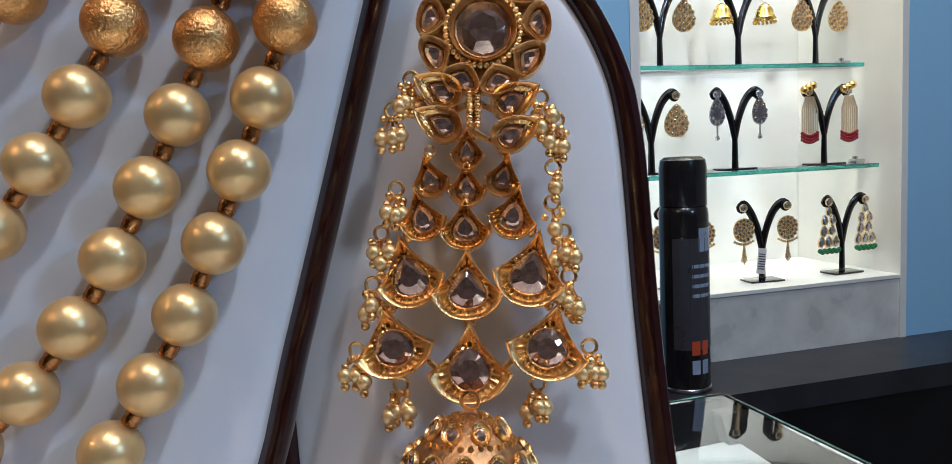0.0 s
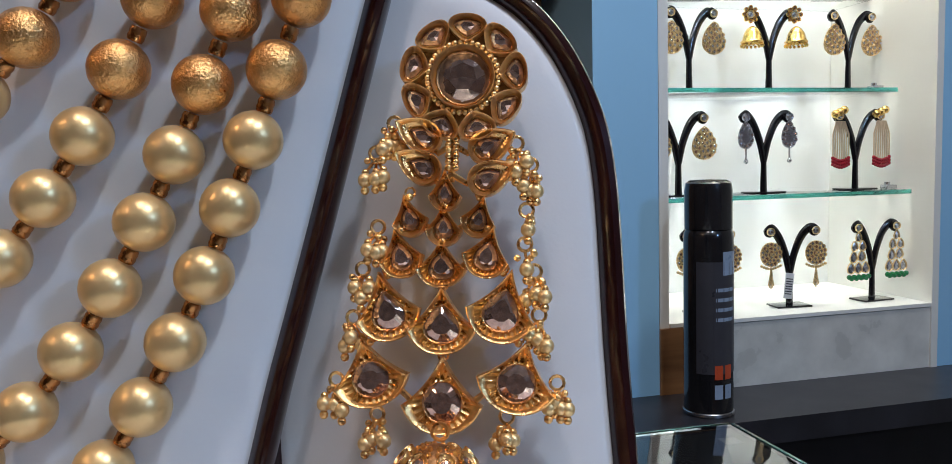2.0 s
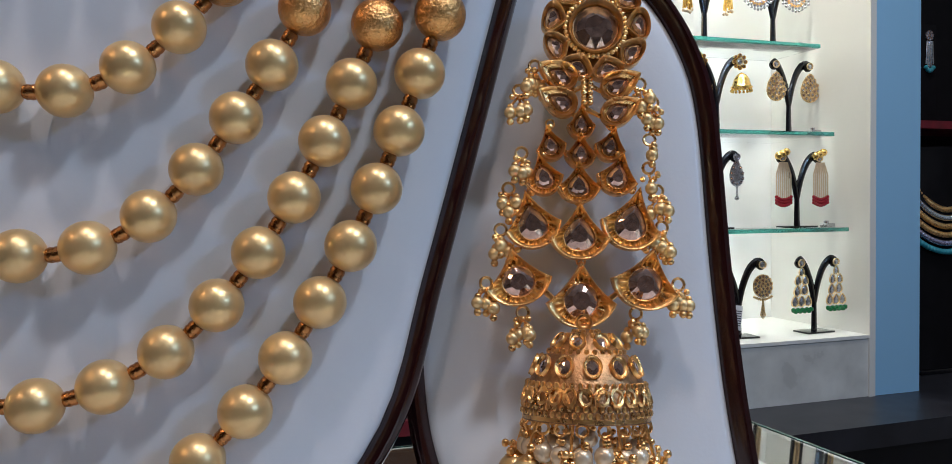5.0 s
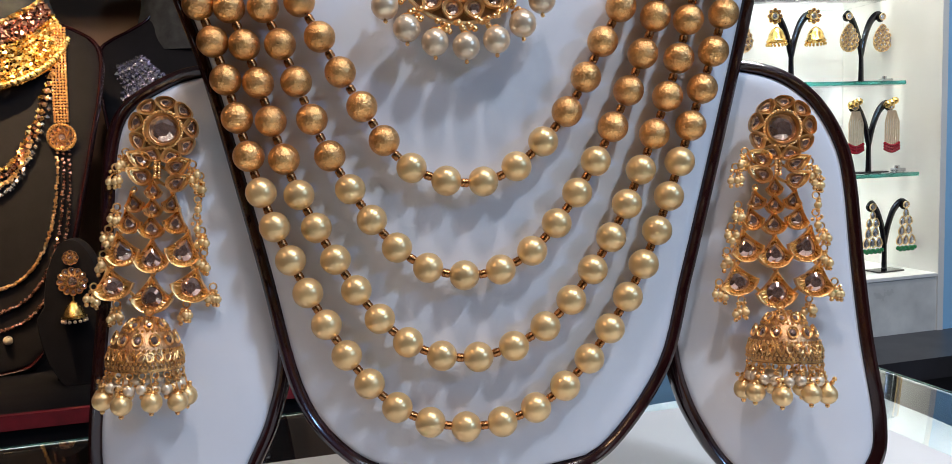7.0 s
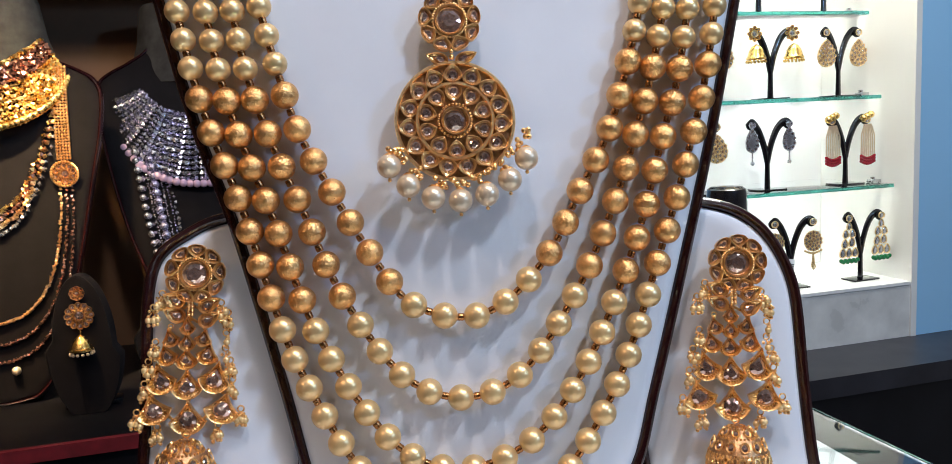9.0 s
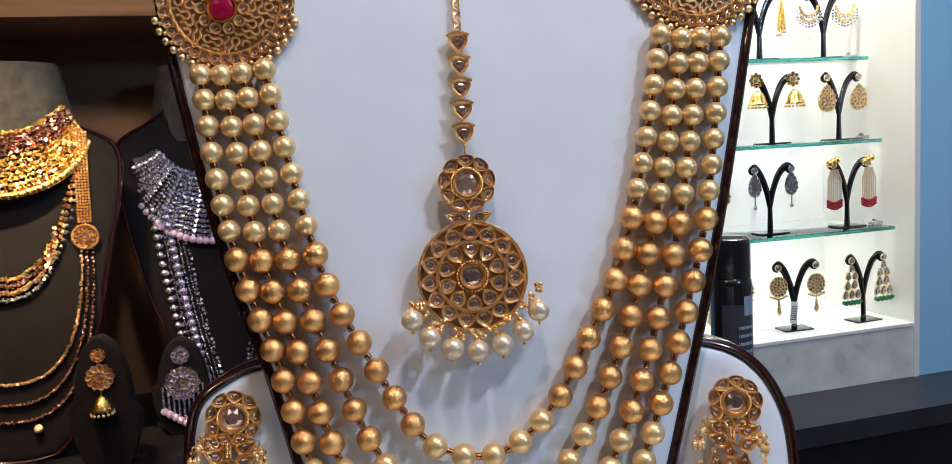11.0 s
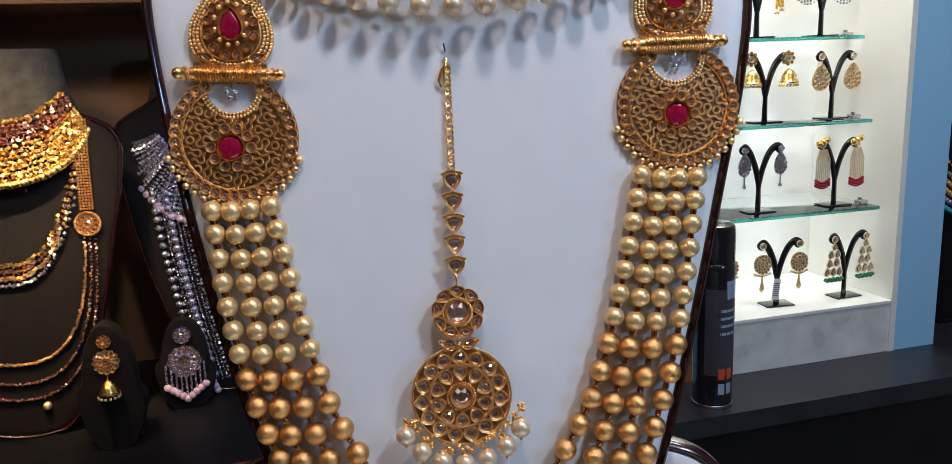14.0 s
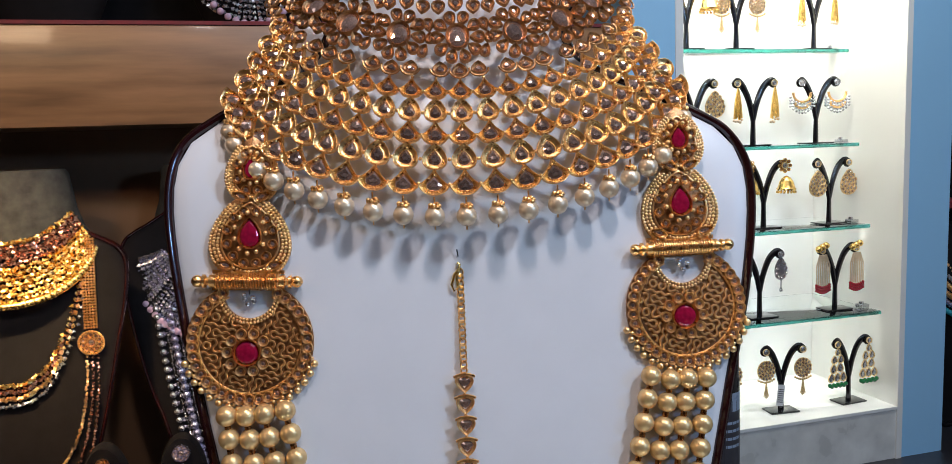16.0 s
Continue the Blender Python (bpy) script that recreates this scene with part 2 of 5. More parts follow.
        faces.append(tuple(reversed(range((len(profile) - 1) * n, len(profile) * n))))
        self.add(verts, faces)

    def loops(self, rings, close_first=False, close_last=False):
        """Joins rings of equally many points."""
        n = len(rings[0])
        verts = [p for ring in rings for p in ring]
        faces = [(j * n + i, j * n + (i + 1) % n, (j + 1) * n + (i + 1) % n, (j + 1) * n + i) for j in range(len(rings) - 1) for i in range(n)]
        if close_first:
            faces.append(tuple(reversed(range(n))))
        if close_last:
            faces.append(tuple(range((len(rings) - 1) * n, len(rings) * n)))
        self.add(verts, faces)

    def mesh(self, name, mat, smooth=True, angle=42):
        me = bpy.data.meshes.new(name)
        me.from_pydata(self.v, [], self.f)
        bm = bmesh.new()
        bm.from_mesh(me)
        bmesh.ops.recalc_face_normals(bm, faces=bm.faces)
        bm.to_mesh(me)
        bm.free()
        me.materials.append(mat)
        if smooth:
            me.polygons.foreach_set("use_smooth", [True] * len(me.polygons))
            me.set_sharp_from_angle(angle=radians(angle))
        return me


def part(name, geo, mat, parent, label="", smooth=True, m=None, angle=42):
    """Links a Geo, or a mesh that is already made, as one mesh object under a thing or part."""
    me = geo.mesh(name, mat, smooth, angle) if isinstance(geo, Geo) else geo
    ob = new(name, me)
    ob.parent = parent
    if m:
        ob.matrix_basis = m
    return tagged(ob, label) if label else ob


def thing(name, label, category, group="", m=None, kind=""):
    ob = new(name)
    ob.empty_display_size = 0.01
    if m:
        ob.matrix_basis = m
    return tagged(ob, label, category, group, kind)


def piece(name, geo, mat, label="", category="", kind="", m=None, smooth=True, group=""):
    ob = part(name, geo, mat, None, smooth=smooth, m=m)
    return tagged(ob, label, category, group, kind)


def spline(points, per=8, closed=False):
    """A smooth line through a few points."""
    p = [Vector(q) for q in points]
    n, out = len(p), []
    for i in range(n if closed else n - 1):
        a = p[(i - 1) % n] if closed or i else p[0] * 2 - p[1]
        b, c = p[i], p[(i + 1) % n]
        d = p[(i + 2) % n] if closed or i + 2 < n else p[-1] * 2 - p[-2]
        for k in range(per):
            t = k / per
            out.append(0.5 * ((2 * b) + (c - a) * t + (2 * a - 5 * b + 4 * c - d) * t * t + (3 * b - a - 3 * c + d) * t ** 3))
    if not closed:
        out.append(p[-1])
    return out

# ---------------------------------------------------------------- the shop's shell
COUNTER = 1.125                          # top of the glass counter
LEDGE_Z = 0.94                           # top of the dark ledge under the lit case
CASE_W = 0.784                           # front plane of the lit case, in the shop's frame


def slab(name, lo, hi, mat, label="", category="", kind="structure", bevel=0.0, parent=None):
    g = Geo()
    g.box(lo, hi, bevel)
    if parent:
        return part(name, g, mat, parent, label)
    return piece(name, g, mat, label, category, kind, ROOM)


slab("floor", (-2.6, -2.6, -0.1), (2.6, 2.2, 0.0), FLOOR_M, "grey tiled shop floor", "floor")
slab("ceiling", (-2.6, -2.6, 2.7), (2.6, 2.2, 2.8), CEIL_M, "plain white shop ceiling", "ceiling")
slab("wall_west", (-2.7, -2.6, 0.0), (-2.6, 2.2, 2.7), BROWN, "unseen brown wall closing the shop", "wall")
slab("wall_east", (2.6, -2.6, 0.0), (2.7, 2.2, 2.7), NICHE, "white painted shop wall", "wall")
# assumed wall behind the camera, brown to keep the jewels' reflections dark
slab("wall_south", (-2.6, -2.7, 0.0), (2.6, -2.6, 2.7), BROWN, "unseen brown wall closing the shop", "wall")
slab("wall_north", (-2.6, 2.2, 0.0), (2.6, 2.3, 2.7), BROWN, "dark brown back wall of the shop", "wall")
slab("wall_panel", (-2.6, 0.96, 0.0), (0.455, 1.0, 2.7), BROWN, "glossy brown panel behind the dark displays", "wall panel")

# lit case with blue sides
slab("wall_blue_left", (0.458, CASE_W, LEDGE_Z), (0.545, 1.02, 2.7), BLUE, "light blue painted pier beside the lit case", "wall")
slab("wall_blue_right", (0.972, CASE_W, LEDGE_Z), (1.062, 1.02, 2.7), BLUE, "light blue painted pier beside the lit case", "wall")
slab("wall_case_back", (0.545, 1.0, LEDGE_Z), (0.972, 1.02, 2.2), NICHE, "white back wall of the lit display case", "wall")
slab("wall_case_left", (0.547, CASE_W + 0.002, LEDGE_Z), (0.560, 0.999, 2.1), NICHE, "white side wall of the lit display case", "wall")
slab("wall_case_right", (0.963, CASE_W - 0.003, LEDGE_Z), (0.974, 0.999, 2.1), NICHE, "white side wall of the lit display case", "wall")
slab("ceiling_case", (0.560, CASE_W, 2.0), (0.963, 0.999, 2.05), NICHE, "white top of the lit display case", "ceiling")
slab("case_plinth", (0.582, CASE_W, LEDGE_Z), (0.963, 0.999, 1.026), MARBLE, "pale marbled plinth at the foot of the lit case", "plinth")
slab("case_sill", (0.560, CASE_W - 0.002, 1.027), (0.963, 0.999, 1.032), NICHE, "white sill board of the lit case", "sill")
slab("trim", (0.545, CASE_W - 0.003, LEDGE_Z), (0.580, 0.90, 1.026), WOOD, "brown wooden block at the foot of the case", "trim")
slab("ledge_top", (0.30, 0.655, LEDGE_Z - 0.03), (2.4, 1.02, LEDGE_Z), LEDGE, "dark grey laminate ledge in front of the case", "ledge")
slab("ledge_front", (0.31, 0.66, 0.0), (2.4, 0.70, LEDGE_Z - 0.03), BLACK_GLOSS, "black front panel under the ledge", "panel")
for w, z0 in ((0.06, 2.0),):
    strip = lamp("case_led_strip", (0, 0, 0), (0, 0, -1), 0.36, 3.6, (1.0, 0.97, 0.88), 0.06)
    strip.matrix_world = ROOM @ pose(0.762, CASE_W + 0.05, 1.985) @ look((0, 0, 0), (0, 0.35, -1))


def glass_shelf(z, front):
    ob = thing("glass_shelf", "clear glass shelf with green edge in the lit case", "shelf", "glass shelves", ROOM)
    g = Geo()
    g.box((0.562, CASE_W + front + 0.002, z - 0.006), (0.960, 0.998, z), 0.0006)
    pane = part("pane", g, GLASS, ob)
    pane.visible_shadow = False
    g = Geo()
    g.box((0.562, CASE_W + front, z - 0.006), (0.960, CASE_W + front + 0.0018, z), 0.0004)
    part("front_edge", g, GLASS_EDGE, ob, "green polished glass edge")
    g = Geo()
    g.box((0.945, CASE_W + front + 0.03, z + 0.0002), (0.962, CASE_W + front + 0.045, z + 0.006), 0.001)
    g.lathe([(0.004, 0), (0.004, 0.004)], 12, (0.951, CASE_W + front + 0.0375, z + 0.006))
    part("shelf_clip", g, METAL, ob, "small steel shelf clip")


SHELVES = ((1.191, 0.035), (1.338, 0.065), (1.479, 0.095), (1.643, 0.125), (1.80, 0.125))
for z, front in SHELVES:
    glass_shelf(z, front)

# glass counter under the bust
counter = thing("glass_counter", "glass-topped shop counter with dark body", "counter", m=ROOM)
g = Geo()
g.box((-1.6, -0.45, COUNTER - 0.010), (0.265, 0.168, COUNTER), 0.0012)
part("glass_top", g, GLASS, counter, "thick clear glass top").visible_shadow = False
g = Geo()
g.box((-1.6, 0.1682, COUNTER - 0.010), (0.265, 0.1700, COUNTER), 0.0003)
part("back_edge", g, GLASS_EDGE, counter, "polished green glass edge")
g = Geo()
g.box((0.2652, -0.45, COUNTER - 0.010), (0.2668, 0.168, COUNTER), 0.0003)
part("side_edge", g, GLASS_EDGE, counter, "polished green glass edge")
g = Geo()
g.box((-1.59, -0.44, 0.0), (0.262, 0.160, COUNTER - 0.16), 0.002)
part("body", g, BLACK_GLOSS, counter, "black laminate counter body")
for u in (0.256, -1.58):
    for w in (-0.43, 0.154):
        g = Geo()
        g.box((u - 0.004, w - 0.004, COUNTER - 0.16), (u + 0.004, w + 0.004, COUNTER - 0.0102))
        part("corner_post", g, BLACK_GLOSS, counter, "thin dark corner post")
g = Geo()
g.box((-0.30, -0.40, COUNTER - 0.1598), (0.258, 0.155, COUNTER - 0.045), 0.002)
part("tray_liner", g, MARBLE, counter, "pale liner inside the counter")
g = Geo()
g.box((-0.145, -0.16, COUNTER + 0.0002), (0.195, 0.098, COUNTER + 0.0022), 0.0004)
piece("card_sheet", g, PAPER, "white card sheet lying on the glass counter", "card", m=ROOM)

# dark displays on the left: platform, wooden band, upper shelf
PLAT = 1.03
slab("platform", (-1.6, 0.56, PLAT - 0.05), (0.28, 0.955, PLAT), BLACK_GLOSS, "black display platform behind the counter", "platform")
slab("platform_front", (-1.6, 0.57, 0.0), (0.28, 0.60, PLAT - 0.05), BLACK_GLOSS, "black panel under the display platform", "panel")
slab("platform_trim", (-1.6, 0.553, PLAT - 0.012), (0.28, 0.5598, PLAT + 0.002), RED_TRIM, "dark red trim along the platform edge", "trim")
slab("wood_band", (-1.6, 0.754, 1.538), (0.452, 0.958, 1.656), WOOD, "brown wooden fascia of the upper display shelf", "fascia", bevel=0.002)
slab("shelf_trim", (-1.6, 0.752, 1.6565), (0.452, 0.766, 1.661), RED_TRIM, "thin red trim on the upper shelf edge", "trim")
slab("upper_back", (-1.6, 0.93, 1.661), (0.452, 0.955, 2.3), BLACK_PAD, "black cloth behind the upper shelf", "panel")

# far display beyond the blue pier
slab("far_back", (1.07, 1.0, LEDGE_Z), (2.2, 1.02, 2.3), BLACK_PAD, "black cloth back of the far display", "panel")
slab("far_shelf", (1.066, 0.88, 1.352), (2.2, 0.998, 1.365), RED_TRIM, "dark red shelf of the far display", "shelf")

# ---------------------------------------------------------------- display boards


def board_y(z, x=0.0):
    """The bust's face, leaning back towards the shoulders."""
    return 0.105 * (z - 1.18) + 3.2 * max(0.0, z - 1.462) ** 2


def inset(line, d):
    n, out = len(line), []
    area = sum(line[i][0] * line[(i + 1) % n][1] - line[(i + 1) % n][0] * line[i][1] for i in range(n))
    sign = 1 if area > 0 else -1
    for i in range(n):
        t = (line[(i + 1) % n] - line[i - 1]).normalized()
        out.append(line[i] + Vector((-t[1], t[0])) * (d * sign))
    return out


def padded_board(parent, outline, face, depth, pad_mat, edge_mat, edge=0.0042, pad_label="", edge_label="", m=None):
    line = spline([Vector(p) for p in outline], 8, True)
    rings = []
    for d, y in ((edge, 0.0008), (edge * 0.72, -0.0013), (edge * 0.42, -0.0019), (edge * 0.14, -0.0011), (0.0, 0.0006), (0.0, depth - 0.001), (0.001, depth)):
        rings.append([(p[0], face(p[1], p[0]) + y, p[1]) for p in inset(line, d)])
    g = Geo()
    g.loops(rings, close_last=True)
    part("rim", g, edge_mat, parent, edge_label, m=m)
    inner = inset(line, edge * 0.97)
    lo = min(range(len(inner)), key=lambda i: inner[i][1])
    hi = max(range(len(inner)), key=lambda i: inner[i][1])
    n = len(inner)

    def chain(step):
        i, out = lo, [inner[lo]]
        while i != hi:
            i = (i + step) % n
            out.append(inner[i])
        return out

    sides = [chain(1), chain(-1)]
    sides.sort(key=lambda c: sum(p[0] for p in c) / len(c))
    z0, z1 = inner[lo][1], inner[hi][1]
    rows, cols = 64, 18
    g = Geo()
    verts, faces = [], []
    for j in range(rows + 1):
        z = z0 + (z1 - z0) * 0.5 * (1 - math.cos(math.pi * j / rows))
        ends = [float(np.interp(z, np.maximum.accumulate([p[1] for p in c]) + np.arange(len(c)) * 1e-9, [p[0] for p in c])) for c in sides]
        for i in range(cols + 1):
            s = 0.5 * (1 - math.cos(math.pi * i / cols))
            x = ends[0] + (ends[1] - ends[0]) * s
            pillow = min(1.0, 40 * min((x - ends[0]), (ends[1] - x), z - z0 + 0.004, z1 - z + 0.004) / 0.4)
            verts.append((x, face(z, x) + 0.0006 - 0.0022 * max(0.0, pillow) ** 0.5, z))
    for j in range(rows):
        for i in range(cols):
            a = j * (cols + 1) + i
            faces.append((a, a + 1, a + cols + 2, a + cols + 1))
    g.add(verts, faces)
    part("pad", g, pad_mat, parent, pad_label, m=m)


BUST = [
    (-0.0006, 1.1475), (-0.0293, 1.1511), (-0.0472, 1.1615), (-0.0599, 1.1816), (-0.0695, 1.2235), (-0.0832, 1.2802), (-0.0937, 1.3132),
    (-0.1036, 1.3545), (-0.1143, 1.4117), (-0.1213, 1.4640), (-0.1225, 1.4932), (-0.1171, 1.5110), (-0.1034, 1.5221), (-0.0835, 1.5331),
    (-0.0579, 1.5537), (-0.0455, 1.6000), (0.0431, 1.6000), (0.0584, 1.5500), (0.0864, 1.5312), (0.1095, 1.5197), (0.1249, 1.5085), (0.1320, 1.4882),
    (0.1285, 1.4463), (0.1189, 1.3994), (0.1081, 1.3484), (0.0967, 1.3007), (0.0828, 1.2500), (0.0716, 1.2110), (0.0622, 1.1813), (0.0417, 1.1557),
    (0.0234, 1.1497)]

bust = thing("necklace_bust", "white leatherette necklace bust with glossy maroon edge", "jewellery bust")
padded_board(bust, BUST, board_y, 0.0045, WHITE_PAD, MAROON, pad_label="smooth white leatherette face", edge_label="glossy dark maroon edge")
g = Geo()
g.loops([[(1.08 * a * math.cos(2 * math.pi * i / 32), 0.105 + b * math.sin(2 * math.pi * i / 32), z) for i in range(32)]
         for z, a, b in ((1.535, 0.066, 0.045), (1.56, 0.052, 0.046), (1.60, 0.046, 0.045), (1.66, 0.045, 0.045), (1.70, 0.047, 0.046))], True, True)
part("neck", g, WHITE_PAD, bust, "white leatherette neck")
g = Geo()
g.box((-0.04, 0.0085, COUNTER + 0.0023), (0.04, 0.075, COUNTER + 0.03), 0.003)
g.box((-0.03, 0.022, COUNTER + 0.028), (0.03, 0.034, COUNTER + 0.22), 0.002)
part("foot", g, MAROON, bust, "dark maroon foot")

PLATE_L = [
    (-0.0722, 1.2861), (-0.0878, 1.2864), (-0.1002, 1.2816), (-0.1105, 1.2742), (-0.1152, 1.2629), (-0.1173, 1.2447), (-0.1195, 1.2161),
    (-0.1230, 1.1857), (-0.1245, 1.1621), (-0.1212, 1.1460), (-0.1110, 1.1384), (-0.0929, 1.1371), (-0.0789, 1.1442), (-0.0718, 1.1570),
    (-0.0654, 1.1712), (-0.0609, 1.1921), (-0.0621, 1.2305), (-0.0658, 1.2680)]
PLATE_R = [
    (0.0815, 1.2834), (0.0953, 1.2826), (0.1079, 1.2784), (0.1177, 1.2698), (0.1244, 1.2570), (0.1273, 1.2426), (0.1280, 1.2127), (0.1291, 1.1893),
    (0.1312, 1.1645), (0.1288, 1.1503), (0.1193, 1.1419), (0.0962, 1.1396), (0.0835, 1.1442), (0.0778, 1.1493), (0.0725, 1.1580), (0.0673, 1.1700),
    (0.0639, 1.1873), (0.0640, 1.2205), (0.0709, 1.2621)]
for outline, side in ((PLATE_L, -1), (PLATE_R, 1)):
    plate = thing("earring_board", "white leatherette earring board with maroon edge beside the bust", "earring board", "earring boards")
    lean, turn = (0.10, 0.10) if side < 0 else (0.16, 0.20)
    padded_board(plate, outline, lambda z, x=0.0: 0.0068 + lean * (z - 1.185) - turn * max(0.0, abs(x) - 0.07), 0.008, WHITE_PAD, MAROON, 0.0042)

# ---------------------------------------------------------------- jewel parts
MM = 0.001
CACHE = {}


def drop(w, h, n=28, sharp=0.8):
    top = max(abs(math.sin(2 * math.pi * i / n)) * abs(math.sin(math.pi * i / n)) ** sharp for i in range(n))
    return [(w / 2 / top * math.sin(2 * math.pi * i / n) * abs(math.sin(math.pi * i / n)) ** sharp, h / 2 * math.cos(2 * math.pi * i / n)) for i in range(n)]


def oval(w, h, n=28):
    return [(w / 2 * math.sin(2 * math.pi * i / n), h / 2 * math.cos(2 * math.pi * i / n)) for i in range(n)]


def onion(w, h, n=28):
    """Pointed top, two ears, rounded foot."""
    def bezier(a, b, c, k, m):
        t = k / m
        return tuple((1 - t) ** 2 * a[i] + 2 * t * (1 - t) * b[i] + t * t * c[i] for i in range(2))
    q = n // 4
    tip, ear, foot = (0, 0.5 * h), (0.5 * w, -0.14 * h), (0, -0.5 * h)
    right = [bezier(tip, (0.17 * w, 0.10 * h), ear, k, q) for k in range(q)] + [bezier(ear, (0.34 * w, -0.5 * h), foot, k, q) for k in range(q)]
    return right + [foot] + [(-x, z) for x, z in reversed(right[1:])]


SHAPES = {"drop": drop, "oval": oval, "onion": onion}


def setting(parent, x, z, shape, w, h, depth, rot=0.0, stone=None, gold=None, base=0.0, lip=0.8, stone_mat=None, stone_shift=0.0, m=None):
    """A gold bezel, with a cut stone in it as a part of its own. Sizes in mm."""
    gold, stone_mat = gold or GOLD, stone_mat or GEM
    stone = stone or (shape if shape != "onion" else "drop", w - 2 * lip, h - 2 * lip)
    key = (shape, round(w, 1), round(h, 1), round(depth, 1), stone, gold.name, stone_mat.name, stone_shift)
    if key not in CACHE:
        count = 48 if shape == "onion" and w > 7 else 28
        outer = SHAPES[shape](w, h, count)
        inner = [(a, b + stone_shift) for a, b in SHAPES[stone[0]](stone[1], stone[2], count)]
        mix = lambda t: [(a[0] * (1 - t) + b[0] * t, a[1] * (1 - t) + b[1] * t) for a, b in zip(outer, inner)]  # noqa: E731
        flute = 0.10 if count > 28 else 0.0
        ring = lambda line, y, f=0.0: [(a * MM, -(y + f * depth * (1 if i % 2 else -1)) * MM, b * MM) for i, (a, b) in enumerate(line)]  # noqa: E731
        g = Geo()
        g.loops([ring(outer, 0), ring(outer, depth * 0.90), ring(mix(0.10), depth), ring(mix(0.26), depth * 0.93), ring(mix(0.44), depth * 0.60, flute),
                 ring(mix(0.84), depth * 0.46, flute), ring(mix(1.0), depth * 0.56), ring(mix(1.0), depth * 0.1)], True, False)
        s = Geo()
        few = inner[::2]
        n = len(few)
        cz = sum(b for _, b in few) / n
        if stone_mat.name == "ruby_stone":
            s.loops([[(a * k * MM, -depth * y * MM, (cz + (b - cz) * k) * MM) for a, b in few] for k, y in ((1.0, 0.42), (0.93, 0.66), (0.74, 0.80), (0.4, 0.86))], False, True)
        else:
            table = [(a * 0.52 * MM, -depth * 0.80 * MM, (cz + (b - cz) * 0.52) * MM) for a, b in few[::2]]
            girdle = [(a * MM, -depth * 0.46 * MM, b * MM) for i, (a, b) in enumerate(few)]
            k = len(table)
            s.v += girdle + table + [(0, -depth * 0.74 * MM, cz * MM)]
            for i in range(k):
                j = (i + 1) % k
                s.f += [(2 * i, 2 * i + 1, n + i), (2 * i + 1, n + j, n + i), (2 * i + 1, (2 * i + 2) % n, n + j), (n + i, n + j, n + k)]
        CACHE[key] = (g.mesh("setting", gold), s.mesh("stone", stone_mat, False))
    a, b = CACHE[key]
    m = m or pose(x * MM, -base * MM, z * MM, 0, rot, 0)
    ob = part("setting", a, None, parent, m=m)
    part("stone", b, None, ob)
    return ob


def ball_mesh(name, r, mat, n=14, k=10, squash=(1, 1, 1)):
    key = ("ball", name, r, mat.name)
    if key not in CACHE:
        g = Geo()
        g.ball((0, 0, 0), r, n, k, squash)
        CACHE[key] = g.mesh(name, mat)
    return CACHE[key]


def ring_pts(x, z, r, n=16, y=0.0, tilt=0.0):
    return [(x + r * math.cos(2 * math.pi * i / n), y - r * math.sin(tilt) * math.sin(2 * math.pi * i / n), z + r * math.cos(tilt) * math.sin(2 * math.pi * i / n)) for i in range(n)]


def scaled(pts):
    return [tuple(c * MM for c in p) for p in pts]


def pearl_cluster(parent, x, z, rng, count=3, r=1.35, base=2.0, spread=2.4, loop=1.6):
    """A gold loop from which small pearls with gold tips hang."""
    g = Geo()
    g.tube(scaled(ring_pts(x, z, loop, 12, -base)), 0.3 * MM, 5, True)
    spots = []
    for i in range(count):
        px = x + spread * ((i + 0.5) / count - 0.5) * 1.7 + rng.uniform(-0.4, 0.4)
        pz = z - loop - 1.5 - r + rng.uniform(-1.0, 0.9)
        py = -base - rng.uniform(0, 1.8)
        spots.append((px, py, pz))
        g.tube(scaled([(x, -base, z - loop), (px, py, pz + r)]), 0.25 * MM, 4)
        g.ball((px * MM, py * MM, (pz + r) * MM), 0.65 * MM, 8, 6)
        g.ball((px * MM, py * MM, (pz - r - 0.5) * MM), 0.75 * MM, 8, 6)
    for i in range(4):
        g.ball(((x + rng.uniform(-1.6, 1.6)) * MM, (-base - rng.uniform(0.2, 1.6)) * MM, (z - loop - rng.uniform(0.0, 1.3)) * MM), 0.6 * MM, 7, 5)
    ob = part("pearl_tassel", g, GOLD, parent)
    me = ball_mesh("pearl", r * MM, PEARL, 12, 8)
    for p in spots:
        part("pearl", me, None, ob, m=pose(*(c * MM for c in p)))


